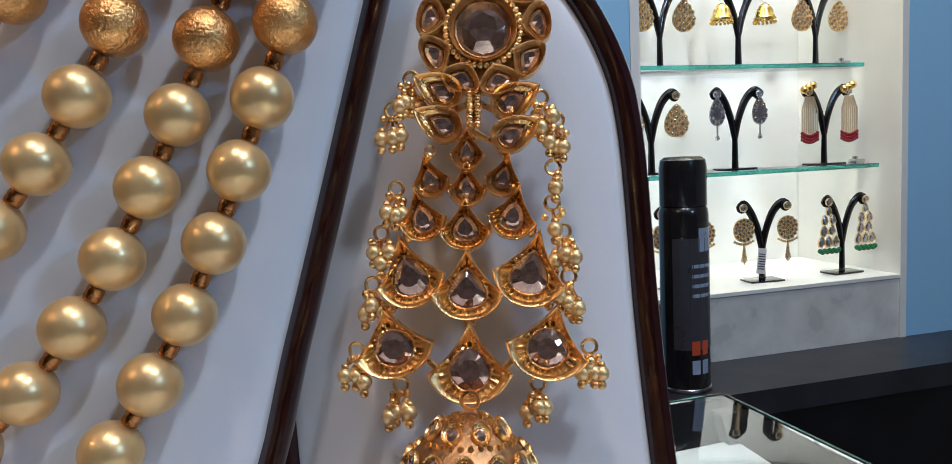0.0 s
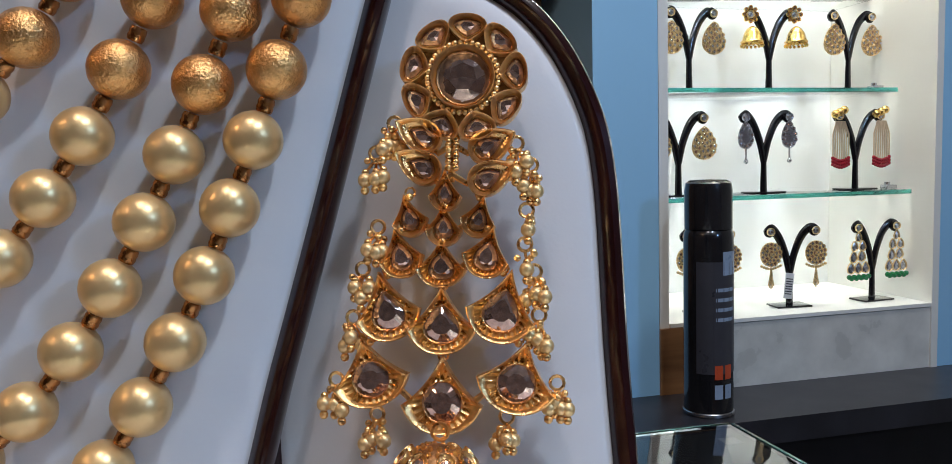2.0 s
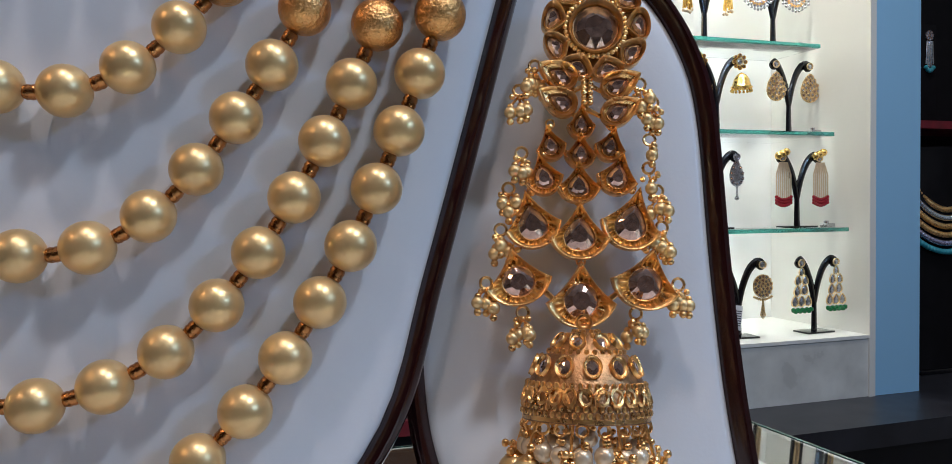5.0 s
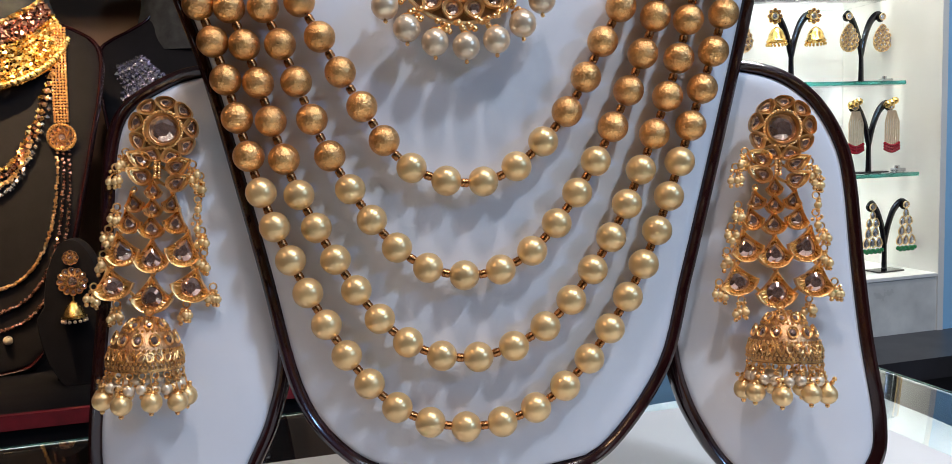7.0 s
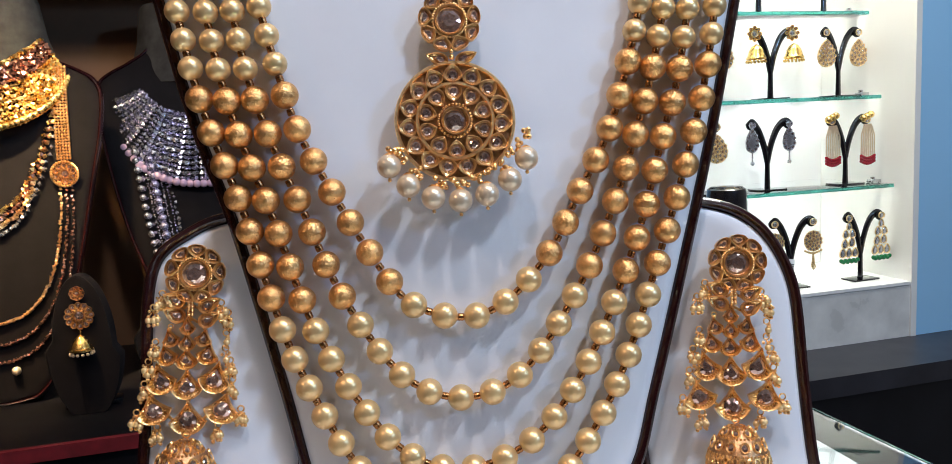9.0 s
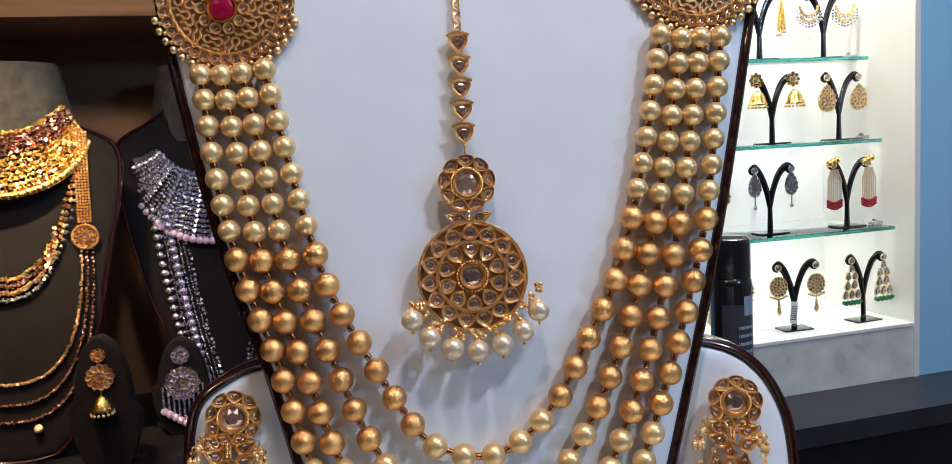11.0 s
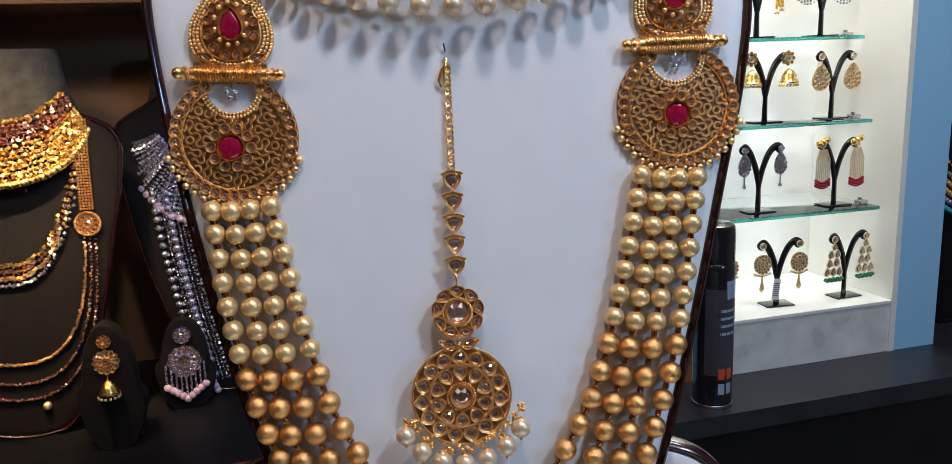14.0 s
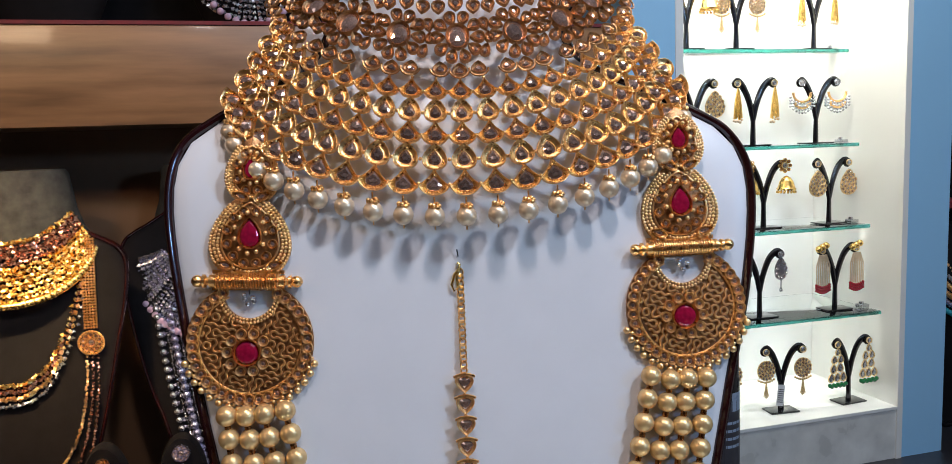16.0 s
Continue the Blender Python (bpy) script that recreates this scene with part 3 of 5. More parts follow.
def flower(parent, x, z, r_gem, r_out, petals, depth, base=0.0, phase=0.0, gold=None, name="flower"):
    """A round stone in a beaded collar with petal settings round it."""
    gold = gold or LIT_GOLD
    g, back = Geo(), Geo()
    back.lathe([(0.0005 * MM, 0.2 * MM), (r_out * 0.93 * MM, 0.2 * MM), (r_out * 0.93 * MM, 0.9 * MM), (0.0005 * MM, 0.9 * MM)], 36, (x * MM, -base * MM, z * MM), "y")
    k = int(2 * math.pi * (r_gem + 1.3) / 0.95)
    for i in range(k):
        a = 2 * math.pi * i / k
        g.ball(((x + (r_gem + 1.35) * math.cos(a)) * MM, -(base + depth * 0.75) * MM, (z + (r_gem + 1.35) * math.sin(a)) * MM), 0.52 * MM, 7, 5)
    ob = part(name, back, RECESS_SHADE, parent)
    part("bead_collar", g, gold, ob)
    setting(ob, x, z, "oval", 2 * r_gem + 1.6, 2 * r_gem + 1.6, depth * 1.25, base=base, gold=gold)
    inner = r_gem + 1.5
    length, mid = r_out - inner, (r_out + inner) / 2
    width = 2 * math.pi * (mid + 0.16 * length) / petals * 1.03
    for i in range(petals):
        a = 360 * (i + phase) / petals
        setting(ob, x + mid * math.sin(radians(a)), z + mid * math.cos(radians(a)), "drop", width, length + 0.5, depth, a + 180, base=base,
                stone=("drop", width * 0.72, length * 0.72), gold=gold, stone_shift=-length * 0.06)
    return ob


# ---------------------------------------------------------------- earrings


def earring(m):
    rng = random.Random(7)
    top = thing("chandelier_earring", "long gold chandelier earring with champagne stones and pearls", "earring", "matching earrings", m)
    flower(top, 0, -1.4, 4.5, 10.4, 9, 2.6, base=2.0, phase=0.1)
    for s in (-1, 1):
        for dz, dx in ((-10.6, 6.2), (-15.8, 6.2)):
            setting(top, s * dx - 1.2, dz - (1.8 if s > 0 else 0), "drop", 5.6, 8.4, 2.4, s * 62, base=2.2, stone=("drop", 3.4, 4.6), stone_shift=-0.8)
    g = Geo()
    for i in range(6):
        for k in (-0.6, 0.6):
            g.ball(((k - 1.6) * MM, -3.6 * MM, (-11.5 - i * 0.95) * MM), 0.62 * MM, 8, 6)
    g.tube(scaled([(-1.4, -2.6, -9), (-1.8, -2.6, -18.5)]), 0.6 * MM, 6)
    for s in (-1, 1):
        for z in (-12.6, -17.6):
            g.tube(scaled([(s * 4.4 - 1.4, -2.8, z + 0.6), (s * 2.4 - 1.5, -3.2, z - 1.2), (-1.6, -3.0, z + 0.2)]), 0.55 * MM, 6)
    part("stem", g, GOLD, top, "beaded gold stem")
    rows = (((-2.7, -20.0, 4.6, 5.8),), ((-8.6, -24.2, 5.0, 6.0), (-2.8, -25.6, 5.2, 6.0), (3.0, -24.2, 5.0, 6.0)),
            ((-9.9, -30.3, 6.2, 7.0), (-3.1, -31.8, 7.0, 6.8), (4.4, -30.0, 6.6, 7.2)),
            ((-12.0, -39.0, 9.0, 9.6), (-2.9, -41.0, 9.6, 9.4), (7.0, -38.6, 9.6, 10.2)),
            ((-14.6, -49.8, 10.6, 9.4), (-2.6, -53.0, 11.0, 10.6), (9.6, -49.8, 10.8, 10.0)))
    for j, row in enumerate(rows):
        for i, (x, z, w, h) in enumerate(row):
            tilt = 0 if len(row) == 1 else (-14, 0, 14)[i]
            w, h = w * 1.20, h * 1.20
            big = j == 4
            setting(top, x, z, "onion", w, h, 2.6, tilt, base=2.0,
                    stone=("oval", w * 0.49, h * 0.53) if big else ("drop", w * 0.52, h * 0.58), stone_shift=-0.10 * h if big else -0.06 * h)
        if len(row) == 3:
            g = Geo()
            (x0, z0, w0, h0), (x1, z1, w1, h1), (x2, z2, w2, h2) = row
            g.tube(scaled([(x0 + w0 * 0.42, -3.0, z0 - h0 * 0.22), (x1 - w1 * 0.46, -3.0, z1 - h1 * 0.10)]), 0.55 * MM, 6)
            g.tube(scaled([(x1 + w1 * 0.46, -3.0, z1 - h1 * 0.10), (x2 - w2 * 0.42, -3.0, z2 - h2 * 0.22)]), 0.55 * MM, 6)
            for x, z, w, h in row:
                g.ball((x * MM, -3.2 * MM, (z + h * 0.52) * MM), 0.65 * MM, 8, 6)
                g.tube(scaled(ring_pts(x, z + h * 0.5 + 0.9, 0.8, 10, -2.6)), 0.22 * MM, 5, True)
            part("link", g, GOLD, top)
    for x, z, n in ((-11.6, -8.6, 4), (-14.6, -13.6, 3), (-14.0, -26.0, 3), (-16.4, -33.0, 3), (-17.8, -41.0, 3), (-20.4, -51.2, 3), (-13.4, -56.6, 4),
                    (8.8, -12.0, 3), (11.2, -15.6, 3), (10.6, -23.0, 1), (10.4, -28.6, 1), (12.0, -33.0, 3), (12.8, -40.0, 4), (15.8, -50.8, 4), (7.8, -56.4, 3)):
        pearl_cluster(top, x, z, rng, n, r=1.25, loop=1.1)
    # bell
    cx, zt = -2.4, -59.5
    g = Geo()
    dome = [(12.2 * max(0.0, 1 - ((13 + h) / 13) ** 2) ** 0.75 + 0.6, h) for h in (0.0, -0.4, -1.0, -2.0, -3.2, -4.6, -6.2, -8.2, -10.4, -12.8)]
    g.lathe([(r * MM, h * MM) for r, h in dome + [(12.9, -13.3), (12.9, -14.2), (11.6, -14.3), (10.6, -11.0), (6.0, -4.0)]], 40, (cx * MM, -9.8 * MM, zt * MM))
    shape = pose(cx * MM, -9.8 * MM, zt * MM) @ Matrix.Diagonal((0.87, 0.87, 1.10, 1)) @ pose(-cx * MM, 9.8 * MM, -zt * MM)
    bell = part("bell", g, RECESS_SHADE, top, "domed filigree bell", m=shape)
    g = Geo()
    g.tube(scaled([(cx + 12.4 * math.cos(a), -9.8 + 12.4 * math.sin(a), zt - 13.7) for a in np.linspace(0, 2 * math.pi, 48, False)]), 0.6 * MM, 6, True)
    for ra, h, n in ((2.5, -0.5, 10), (3.9, -1.1, 14), (7.6, -3.6, 30), (11.9, -8.6, 46), (12.7, -11.9, 52), (12.8, -12.9, 54)):
        for i in range(n):
            a = 2 * math.pi * i / n
            g.ball(((cx + ra * math.cos(a)) * MM, (-9.8 + ra * math.sin(a)) * MM, (zt + h) * MM), 0.55 * MM, 6, 4)
    for i in range(18):
        a = 2 * math.pi * i / 18
        arc = []
        for t in np.linspace(0, math.pi, 7):
            b = a + 0.15 * math.cos(t)
            rr = 12.8 - 0.7 * math.sin(t)
            arc.append((cx + rr * math.cos(b), -9.8 + rr * math.sin(b), zt - 11.9 + 2.6 * math.sin(t)))
        g.tube(scaled(arc), 0.33 * MM, 5)
    for i in range(26):
        a = 2 * math.pi * i / 26
        out, side = Vector((math.cos(a), math.sin(a), 0)), Vector((-math.sin(a), math.cos(a), 0))
        mid = Vector((cx, -9.8, zt - 10.2)) + out * 12.5
        g.tube(scaled([mid + side * (1.2 * math.cos(t)) + Vector((0, 0, 1.2 * math.sin(t))) - out * (0.5 * math.sin(t)) for t in np.linspace(0, 2 * math.pi, 9, False)]), 0.36 * MM, 4, True)
    part("filigree", g, GOLD, bell)
    for ra, h, n, lean, s, off in ((5.9, -2.3, 8, 44, 3.4, 0.5), (10.1, -6.0, 12, 62, 3.8, 0.0)):
        for i in range(n):
            a = 360 * (i + off) / n
            mm = pose(cx * MM, -9.8 * MM, (zt + h) * MM, 0, 0, a) @ pose(0, -ra * MM, 0, -(90 - lean), 0, 0)
            setting(bell, 0, 0, "oval", s, s, 0.9, m=mm, stone=("oval", s - 1.3, s - 1.3))
    small, large = ball_mesh("pearl", 1.75 * MM, PEARL_WHITE), ball_mesh("pearl_large", 3.1 * MM, PEARL)
    g = Geo()
    for i in range(18):
        a = 2 * math.pi * i / 18
        x, y = cx + 10.4 * math.cos(a), -9.8 + 10.4 * math.sin(a)
        z = zt - 20.6 + rng.uniform(-0.5, 0.5)
        g.tube(scaled(ring_pts(x, zt - 16.6, 1.0, 10, y)), 0.25 * MM, 4, True)
        g.tube(scaled([(x, y, zt - 17.4), (x, y, z - 2.2)]), 0.26 * MM, 4)
        g.ball((x * MM, y * MM, (z - 2.3) * MM), 0.75 * MM, 8, 6)
        for k in range(3):
            g.ball(((x + rng.uniform(-0.9, 0.9)) * MM, (y - rng.uniform(0, 0.9)) * MM, (z + 2.0 + rng.uniform(-0.4, 0.5)) * MM), 0.6 * MM, 6, 5)
        part("pearl", small, None, top, m=pose(x * MM, y * MM, z * MM))
    for i in range(9):
        a = 2 * math.pi * (i + 0.3) / 9
        x, y, z = cx + 12.4 * math.cos(a), -9.8 + 11.0 * math.sin(a), zt - 25.0 + rng.uniform(-0.6, 0.6)
        g.tube(scaled([(cx + 10.6 * math.cos(a), -9.8 + 10.6 * math.sin(a), zt - 15.4), (x, y, z + 3.4), (x, y, z - 3.4)]), 0.26 * MM, 4)
        g.ball((x * MM, y * MM, (z - 3.4) * MM), 0.75 * MM, 8, 6)
        g.lathe([(0.4 * MM, 0), (1.7 * MM, -0.9 * MM), (1.9 * MM, -1.3 * MM)], 10, (x * MM, y * MM, (z + 3.6) * MM))
        for k in range(5):
            g.ball(((x + rng.uniform(-2.0, 2.0)) * MM, (y - rng.uniform(0, 1.6)) * MM, (z + 3.6 + rng.uniform(-0.6, 1.4)) * MM), 0.75 * MM, 7, 5)
        part("pearl", large, None, top, m=pose(x * MM, y * MM, z * MM))
    part("drop_wire", g, GOLD, top)
    g = Geo()
    g.tube(scaled(ring_pts(cx, zt + 1.2, 1.3, 12, -6.5)), 0.35 * MM, 6, True)
    part("hanger", g, GOLD, top)
    return top


ear = earring(pose(0.1020, 0.0060, 1.2600, -8.7, 1.5, -8))
copy_thing(ear, pose(-0.0961, 0.0112, 1.2672, -5.7, 4.0, 4))

# ---------------------------------------------------------------- long bead necklace
necklace = thing("bead_necklace", "four-strand pearl and hammered gold bead necklace with ruby pendants", "necklace")
PEARL_LOW = ball_mesh("pearl_bead", 0.0048, PEARL, 24, 16)
PEARL_TOP = ball_mesh("small_pearl_bead", 0.00435, PEARL, 22, 14)
GOLD_B = ball_mesh("gold_bead", 0.0049, GOLD_BEAD, 24, 16)
g = Geo()
g.lathe([(0.0006, -0.00125), (0.00125, -0.0012), (0.00145, -0.0005), (0.00135, 0.0), (0.00145, 0.0005), (0.00125, 0.0012), (0.0006, 0.00125)], 10)
SPACE_B = g.mesh("spacer_bead", SPACER)
STRANDS = (
[
    (-0.0748, 1.3994), (-0.0678, 1.3636), (-0.0621, 1.3374), (-0.0556, 1.3147), (-0.0465, 1.2956), (-0.0326, 1.2702), (-0.0200, 1.2524),
    (-0.0015, 1.2458), (0.0146, 1.2503), (0.0315, 1.2669), (0.0434, 1.2877), (0.0554, 1.3093), (0.0638, 1.3336), (0.0715, 1.3636), (0.0801, 1.4055)],
[
    (-0.0833, 1.3984), (-0.0772, 1.3636), (-0.0721, 1.3341), (-0.0642, 1.3082), (-0.0562, 1.2880), (-0.0432, 1.2551), (-0.0239, 1.2264),
    (-0.0033, 1.2169), (0.0185, 1.2236), (0.0398, 1.2506), (0.0563, 1.2834), (0.0672, 1.3131), (0.0728, 1.3306), (0.0806, 1.3636), (0.0885, 1.4035)],
[
    (-0.0909, 1.3979), (-0.0863, 1.3636), (-0.0817, 1.3346), (-0.0754, 1.3111), (-0.0669, 1.2866), (-0.0528, 1.2422), (-0.0292, 1.2033),
    (-0.0052, 1.1911), (0.0213, 1.1994), (0.0435, 1.2260), (0.0635, 1.2691), (0.0754, 1.3062), (0.0825, 1.3288), (0.0893, 1.3636), (0.0961, 1.4035)],
[
    (-0.0988, 1.3984), (-0.0960, 1.3636), (-0.0911, 1.3352), (-0.0851, 1.3131), (-0.0766, 1.2876), (-0.0607, 1.2322), (-0.0336, 1.1836),
    (-0.0048, 1.1695), (0.0261, 1.1798), (0.0530, 1.2158), (0.0747, 1.2706), (0.0856, 1.3028), (0.0934, 1.3307), (0.0990, 1.3636), (0.1042, 1.4035)])
rng = random.Random(3)
BEADS = {PEARL_LOW: (0.0048, 0.0114), GOLD_B: (0.0049, 0.0123), PEARL_TOP: (0.00435, 0.0101)}
# x of the lowest bead, and how many pearls follow it on each side before the seven gold ones
LOWEST = ((0.0039, 2, 2), (-0.0030, 4, 5), (0.0004, 7, 7), (-0.0050, 9, 10))
for ctrl, (x0, left, right) in zip(STRANDS, LOWEST):
    line = spline([Vector((x, z)) for x, z in ctrl], 30)
    cum = [0.0]
    for a, b in zip(line, line[1:]):
        cum.append(cum[-1] + (b - a).length)
    xs, zs = [p[0] for p in line], [p[1] for p in line]
    at = lambda s: (float(np.interp(s, cum, xs)), float(np.interp(s, cum, zs)))  # noqa: E731
    middle = cum[min(range(len(line)), key=lambda i: abs(xs[i] - x0) + (1 if zs[i] > 1.27 else 0))]
    for side, pearls, end in ((-1, left, -0.0006), (1, right, cum[-1] + 0.0006)):
        order = [PEARL_LOW] * (pearls + 1) + [GOLD_B] * 7 + [PEARL_TOP] * 7
        steps = [0.0] + [(BEADS[a][1] + BEADS[b][1]) / 2 for a, b in zip(order, order[1:])]
        fit = min(1.06, max(0.95, (end - middle) * side / sum(steps)))
        s = 0.0
        for i, (mesh, step) in enumerate(zip(order, steps)):
            s += step * fit
            r = BEADS[mesh][0]
            if i or side > 0:
                x, z = at(middle + side * s)
                part(mesh.name, mesh, None, necklace, m=pose(x, board_y(z) - 0.0017 - r, z, rng.uniform(0, 360), rng.uniform(0, 360), rng.uniform(0, 360)))
            if i + 1 < len(order):
                half = s + (r + (steps[i + 1] * fit - r - BEADS[order[i + 1]][0]) / 2)
                x, z = at(middle + side * half)
                x2, z2 = at(middle + side * half + 0.0004)
                part("spacer_bead", SPACE_B, None, necklace, m=pose(x, board_y(z) - 0.0017 - 0.0045, z, 0, math.degrees(math.atan2(x2 - x, z2 - z)), 0))


def side_pendant(parent, m):
    """Crescent with filigree and a round ruby, a ribbed bar above it and two ruby drops over that. The round ruby is the origin."""
    rng = random.Random(11)
    top = part("side_pendant", Geo(), GOLD, parent, "gold filigree crescent pendant with rubies", m=m @ Matrix.Scale(1.09, 4))
    ox, oz, R = 1.0, 3.5, 24.0
    hx, hz, hr = 0.5, 22.5, 9.6
    outline = []
    for a in np.linspace(68, -248, 60):
        outline.append((ox + R * math.cos(radians(a)), oz + R * math.sin(radians(a))))
    hole = [(hx + hr * math.cos(radians(a)), hz + hr * math.sin(radians(a))) for a in np.linspace(-200, 20, 24)]
    poly = outline + hole
    g = Geo()
    n = len(poly)
    g.add(scaled([(x, 0, z) for x, z in poly] + [(x, -1.4, z) for x, z in poly]), [tuple(range(n)), tuple(reversed(range(n, 2 * n)))] + [(i, (i + 1) % n, n + (i + 1) % n, n + i) for i in range(n)])
    part("crescent", g, RECESS_SHADE, top)
    g = Geo()
    step, lean = 2.7, radians(28)
    for j in range(-10, 11):
        for i in range(-10, 11):
            x = ox + step * (i * math.cos(lean) - j * math.sin(lean))
            z = oz + step * (i * math.sin(lean) + j * math.cos(lean))
            if math.hypot(x - ox, z - oz) > R - 5.6 or math.hypot(x - hx, z - hz) < hr + 2.6 or math.hypot(x, z) < 9.2 or z > 24:
                continue
            turn = lean + radians(90 * rng.randrange(2))
            for q in (0, 180):
                arc = []
                for b in (-6, 19, 45, 71, 96):
                    p, r = turn + radians(q), step / 2
                    u, v = -r + r * math.cos(radians(b)), -r + r * math.sin(radians(b))
                    arc.append((x + u * math.cos(p) - v * math.sin(p), -1.9, z + u * math.sin(p) + v * math.cos(p)))
                g.tube(scaled(arc), 0.47 * MM, 6)
    g.tube(scaled([(ox + (R - 4.7) * math.cos(radians(a)), -1.7, oz + (R - 4.7) * math.sin(radians(a))) for a in np.linspace(66, -246, 60)]), 0.4 * MM, 5)
    tagged(part("filigree", g, LIT_GOLD, top), kind="stuff")
    g = Geo()
    for k, rr in ((0, hr + 0.5), (1, hr + 1.7)):
        for a in np.linspace(-196, 16, 28 + 4 * k):
            g.ball(((hx + rr * math.cos(radians(a))) * MM, -1.9 * MM, (hz + rr * math.sin(radians(a))) * MM), 0.62 * MM, 7, 5)
    for i, a in enumerate(np.linspace(-18, -162, 17)):
        g.ball(((ox + (R + 1.6) * math.cos(radians(a))) * MM, -1.6 * MM, (oz + (R + 1.6) * math.sin(radians(a))) * MM), 1.45 * MM, 10, 8)
        g.ball(((ox + (R + 0.2) * math.cos(radians(a + 4))) * MM, -2.2 * MM, (oz + (R + 0.2) * math.sin(radians(a + 4))) * MM), 0.8 * MM, 7, 5)
    for a in (-105, -97, -83, -75):
        for k in range(3):
            g.ball(((ox + (R + 3.2 + 1.3 * k) * math.cos(radians(a))) * MM, -2.2 * MM, (oz + (R + 3.2 + 1.3 * k) * math.sin(radians(a))) * MM), 0.75 * MM, 7, 5)
    tagged(part("granulation", g, LIT_GOLD, top), kind="stuff")
    for a in np.linspace(62, -242, 33):
        setting(top, ox + (R - 2.3) * math.cos(radians(a)), oz + (R - 2.3) * math.sin(radians(a)), "oval", 4.3, 4.3, 1.9, base=1.2, gold=LIT_GOLD, stone=("oval", 2.8, 2.8))
    for i in range(10):
        a = 36 * i
        setting(top, 7.4 * math.cos(radians(a)), 7.4 * math.sin(radians(a)), "oval", 4.1, 4.1, 1.9, base=1.2, gold=LIT_GOLD, stone=("oval", 2.3, 2.3))
    setting(top, 0, 0, "oval", 10.4, 10.4, 3.0, base=1.3, stone=("oval", 9.0, 9.0), stone_mat=RUBY)
    # charm in the opening
    g = Geo()
    g.tube(scaled([(hx, -1.6, 28), (hx, -1.6, 22)]), 0.3 * MM, 5)
    for k in range(6):
        g.ball(((hx + rng.uniform(-1.8, 1.8)) * MM, (-1.8 - rng.uniform(0, 0.8)) * MM, (20.5 + rng.uniform(-2, 2)) * MM), 1.0 * MM, 8, 6)
    tagged(part("charm", g, SILVER, top), kind="stuff")
    # ribbed bar
    g = Geo()
    g.tube(scaled([(-13.0, -3.2, 27.2), (13.0, -3.2, 27.2)]), 2.3 * MM, 14)
    for i in range(24):
        x = -11.5 + i
        g.tube(scaled([(x, -3.2 + 2.75 * math.cos(t), 27.2 + 2.75 * math.sin(t)) for t in np.linspace(0, 2 * math.pi, 14, False)]), 0.42 * MM, 5, True)
    for s in (-1, 1):
        g.lathe([(1.4 * MM, 0), (2.6 * MM, 0.6 * MM), (2.6 * MM, 1.6 * MM), (1.5 * MM, 2.1 * MM), (1.5 * MM, 2.6 * MM), (2.4 * MM, 3.2 * MM), (2.4 * MM, 4.2 * MM), (1.2 * MM, 4.8 * MM)], 14, (s * 12.4 * MM if s > 0 else -17.2 * MM, -3.2 * MM, 27.2 * MM), "x")
        g.ball((s * 18.6 * MM, -3.2 * MM, 27.2 * MM), 2.3 * MM, 12, 9)
    g.box((-13.5 * MM, -1.4 * MM, 23.6 * MM), (13.5 * MM, -0.2 * MM, 24.8 * MM))
    g.box((-13.5 * MM, -1.4 * MM, 30.0 * MM), (13.5 * MM, -0.2 * MM, 31.4 * MM))
    part("ribbed_bar", g, GOLD, top, "ribbed gold bar with ball ends")
    # two drop sections
    for cz, w, h, rw, rh, cx in ((46.6, 31.0, 35.0, 7.6, 10.8, 0.6), (71.5, 20.5, 26.0, 5.8, 8.4, 1.2)):
        line = drop(w, h, 44, 0.55)
        g = Geo()
        g.loops([scaled([(cx + x * k, -y, cz - 2 + z * k) for x, z in line]) for k, y in ((1.0, 0.0), (1.0, 1.0), (0.97, 1.3), (0.2, 1.4))], True, True)
        sec = part("drop_section", g, RECESS_SHADE, top)
        g = Geo()
        for k in (0.97, 0.88, 0.79):
            dense = drop(w * k, h * k, 240, 0.55)
            last = None
            for x, z in dense:
                if z > h * 0.36 or z < -h * 0.40:
                    continue
                if last is None or math.hypot(x - last[0], z - last[1]) > 1.18:
                    g.ball(((cx + x) * MM, -1.7 * MM, (cz - 2 + z) * MM), 0.68 * MM, 7, 5)
                    last = (x, z)
        g.tube(scaled([(cx + x * 0.70, -1.7, cz - 2 + z * 0.72) for x, z in line]), 0.4 * MM, 5, True)
        for i in range(11):
            a = 2 * math.pi * i / 11
            g.ball(((cx + rw * 0.78 * math.cos(a)) * MM, -2.8 * MM, (cz - 1 + rh * 0.72 * math.sin(a)) * MM), 0.95 * MM, 8, 6)
        tagged(part("granulation", g, LIT_GOLD, sec), kind="stuff")
        k = 12 if w > 25 else 8
        for i in range(k):
            a = 2 * math.pi * (i + 0.5) / k
            setting(sec, cx + w * 0.285 * math.cos(a), cz - 2.6 + h * 0.29 * math.sin(a), "oval", 3.7, 3.7, 1.8, base=1.2, stone=("oval", 2.4, 2.4))
        setting(sec, cx, cz - 1, "drop", rw + 1.4, rh + 1.4, 2.8, base=1.3, stone=("drop", rw, rh), stone_mat=RUBY)
    for s in (-1, 1):
        setting(top, 1.0 + s * 4.2, 59.6, "drop", 3.6, 7.0, 1.8, s * 66, base=1.6, stone=("drop", 2.2, 4.2))
        setting(top, 0.6 + s * 9.5, 33.4, "drop", 3.6, 7.0, 1.8, s * 70, base=1.6, stone=("drop", 2.2, 4.2))
    return top


side_pendant(necklace, pose(-0.0897, board_y(1.4234) - 0.0016, 1.4234, -6, 3, 0))
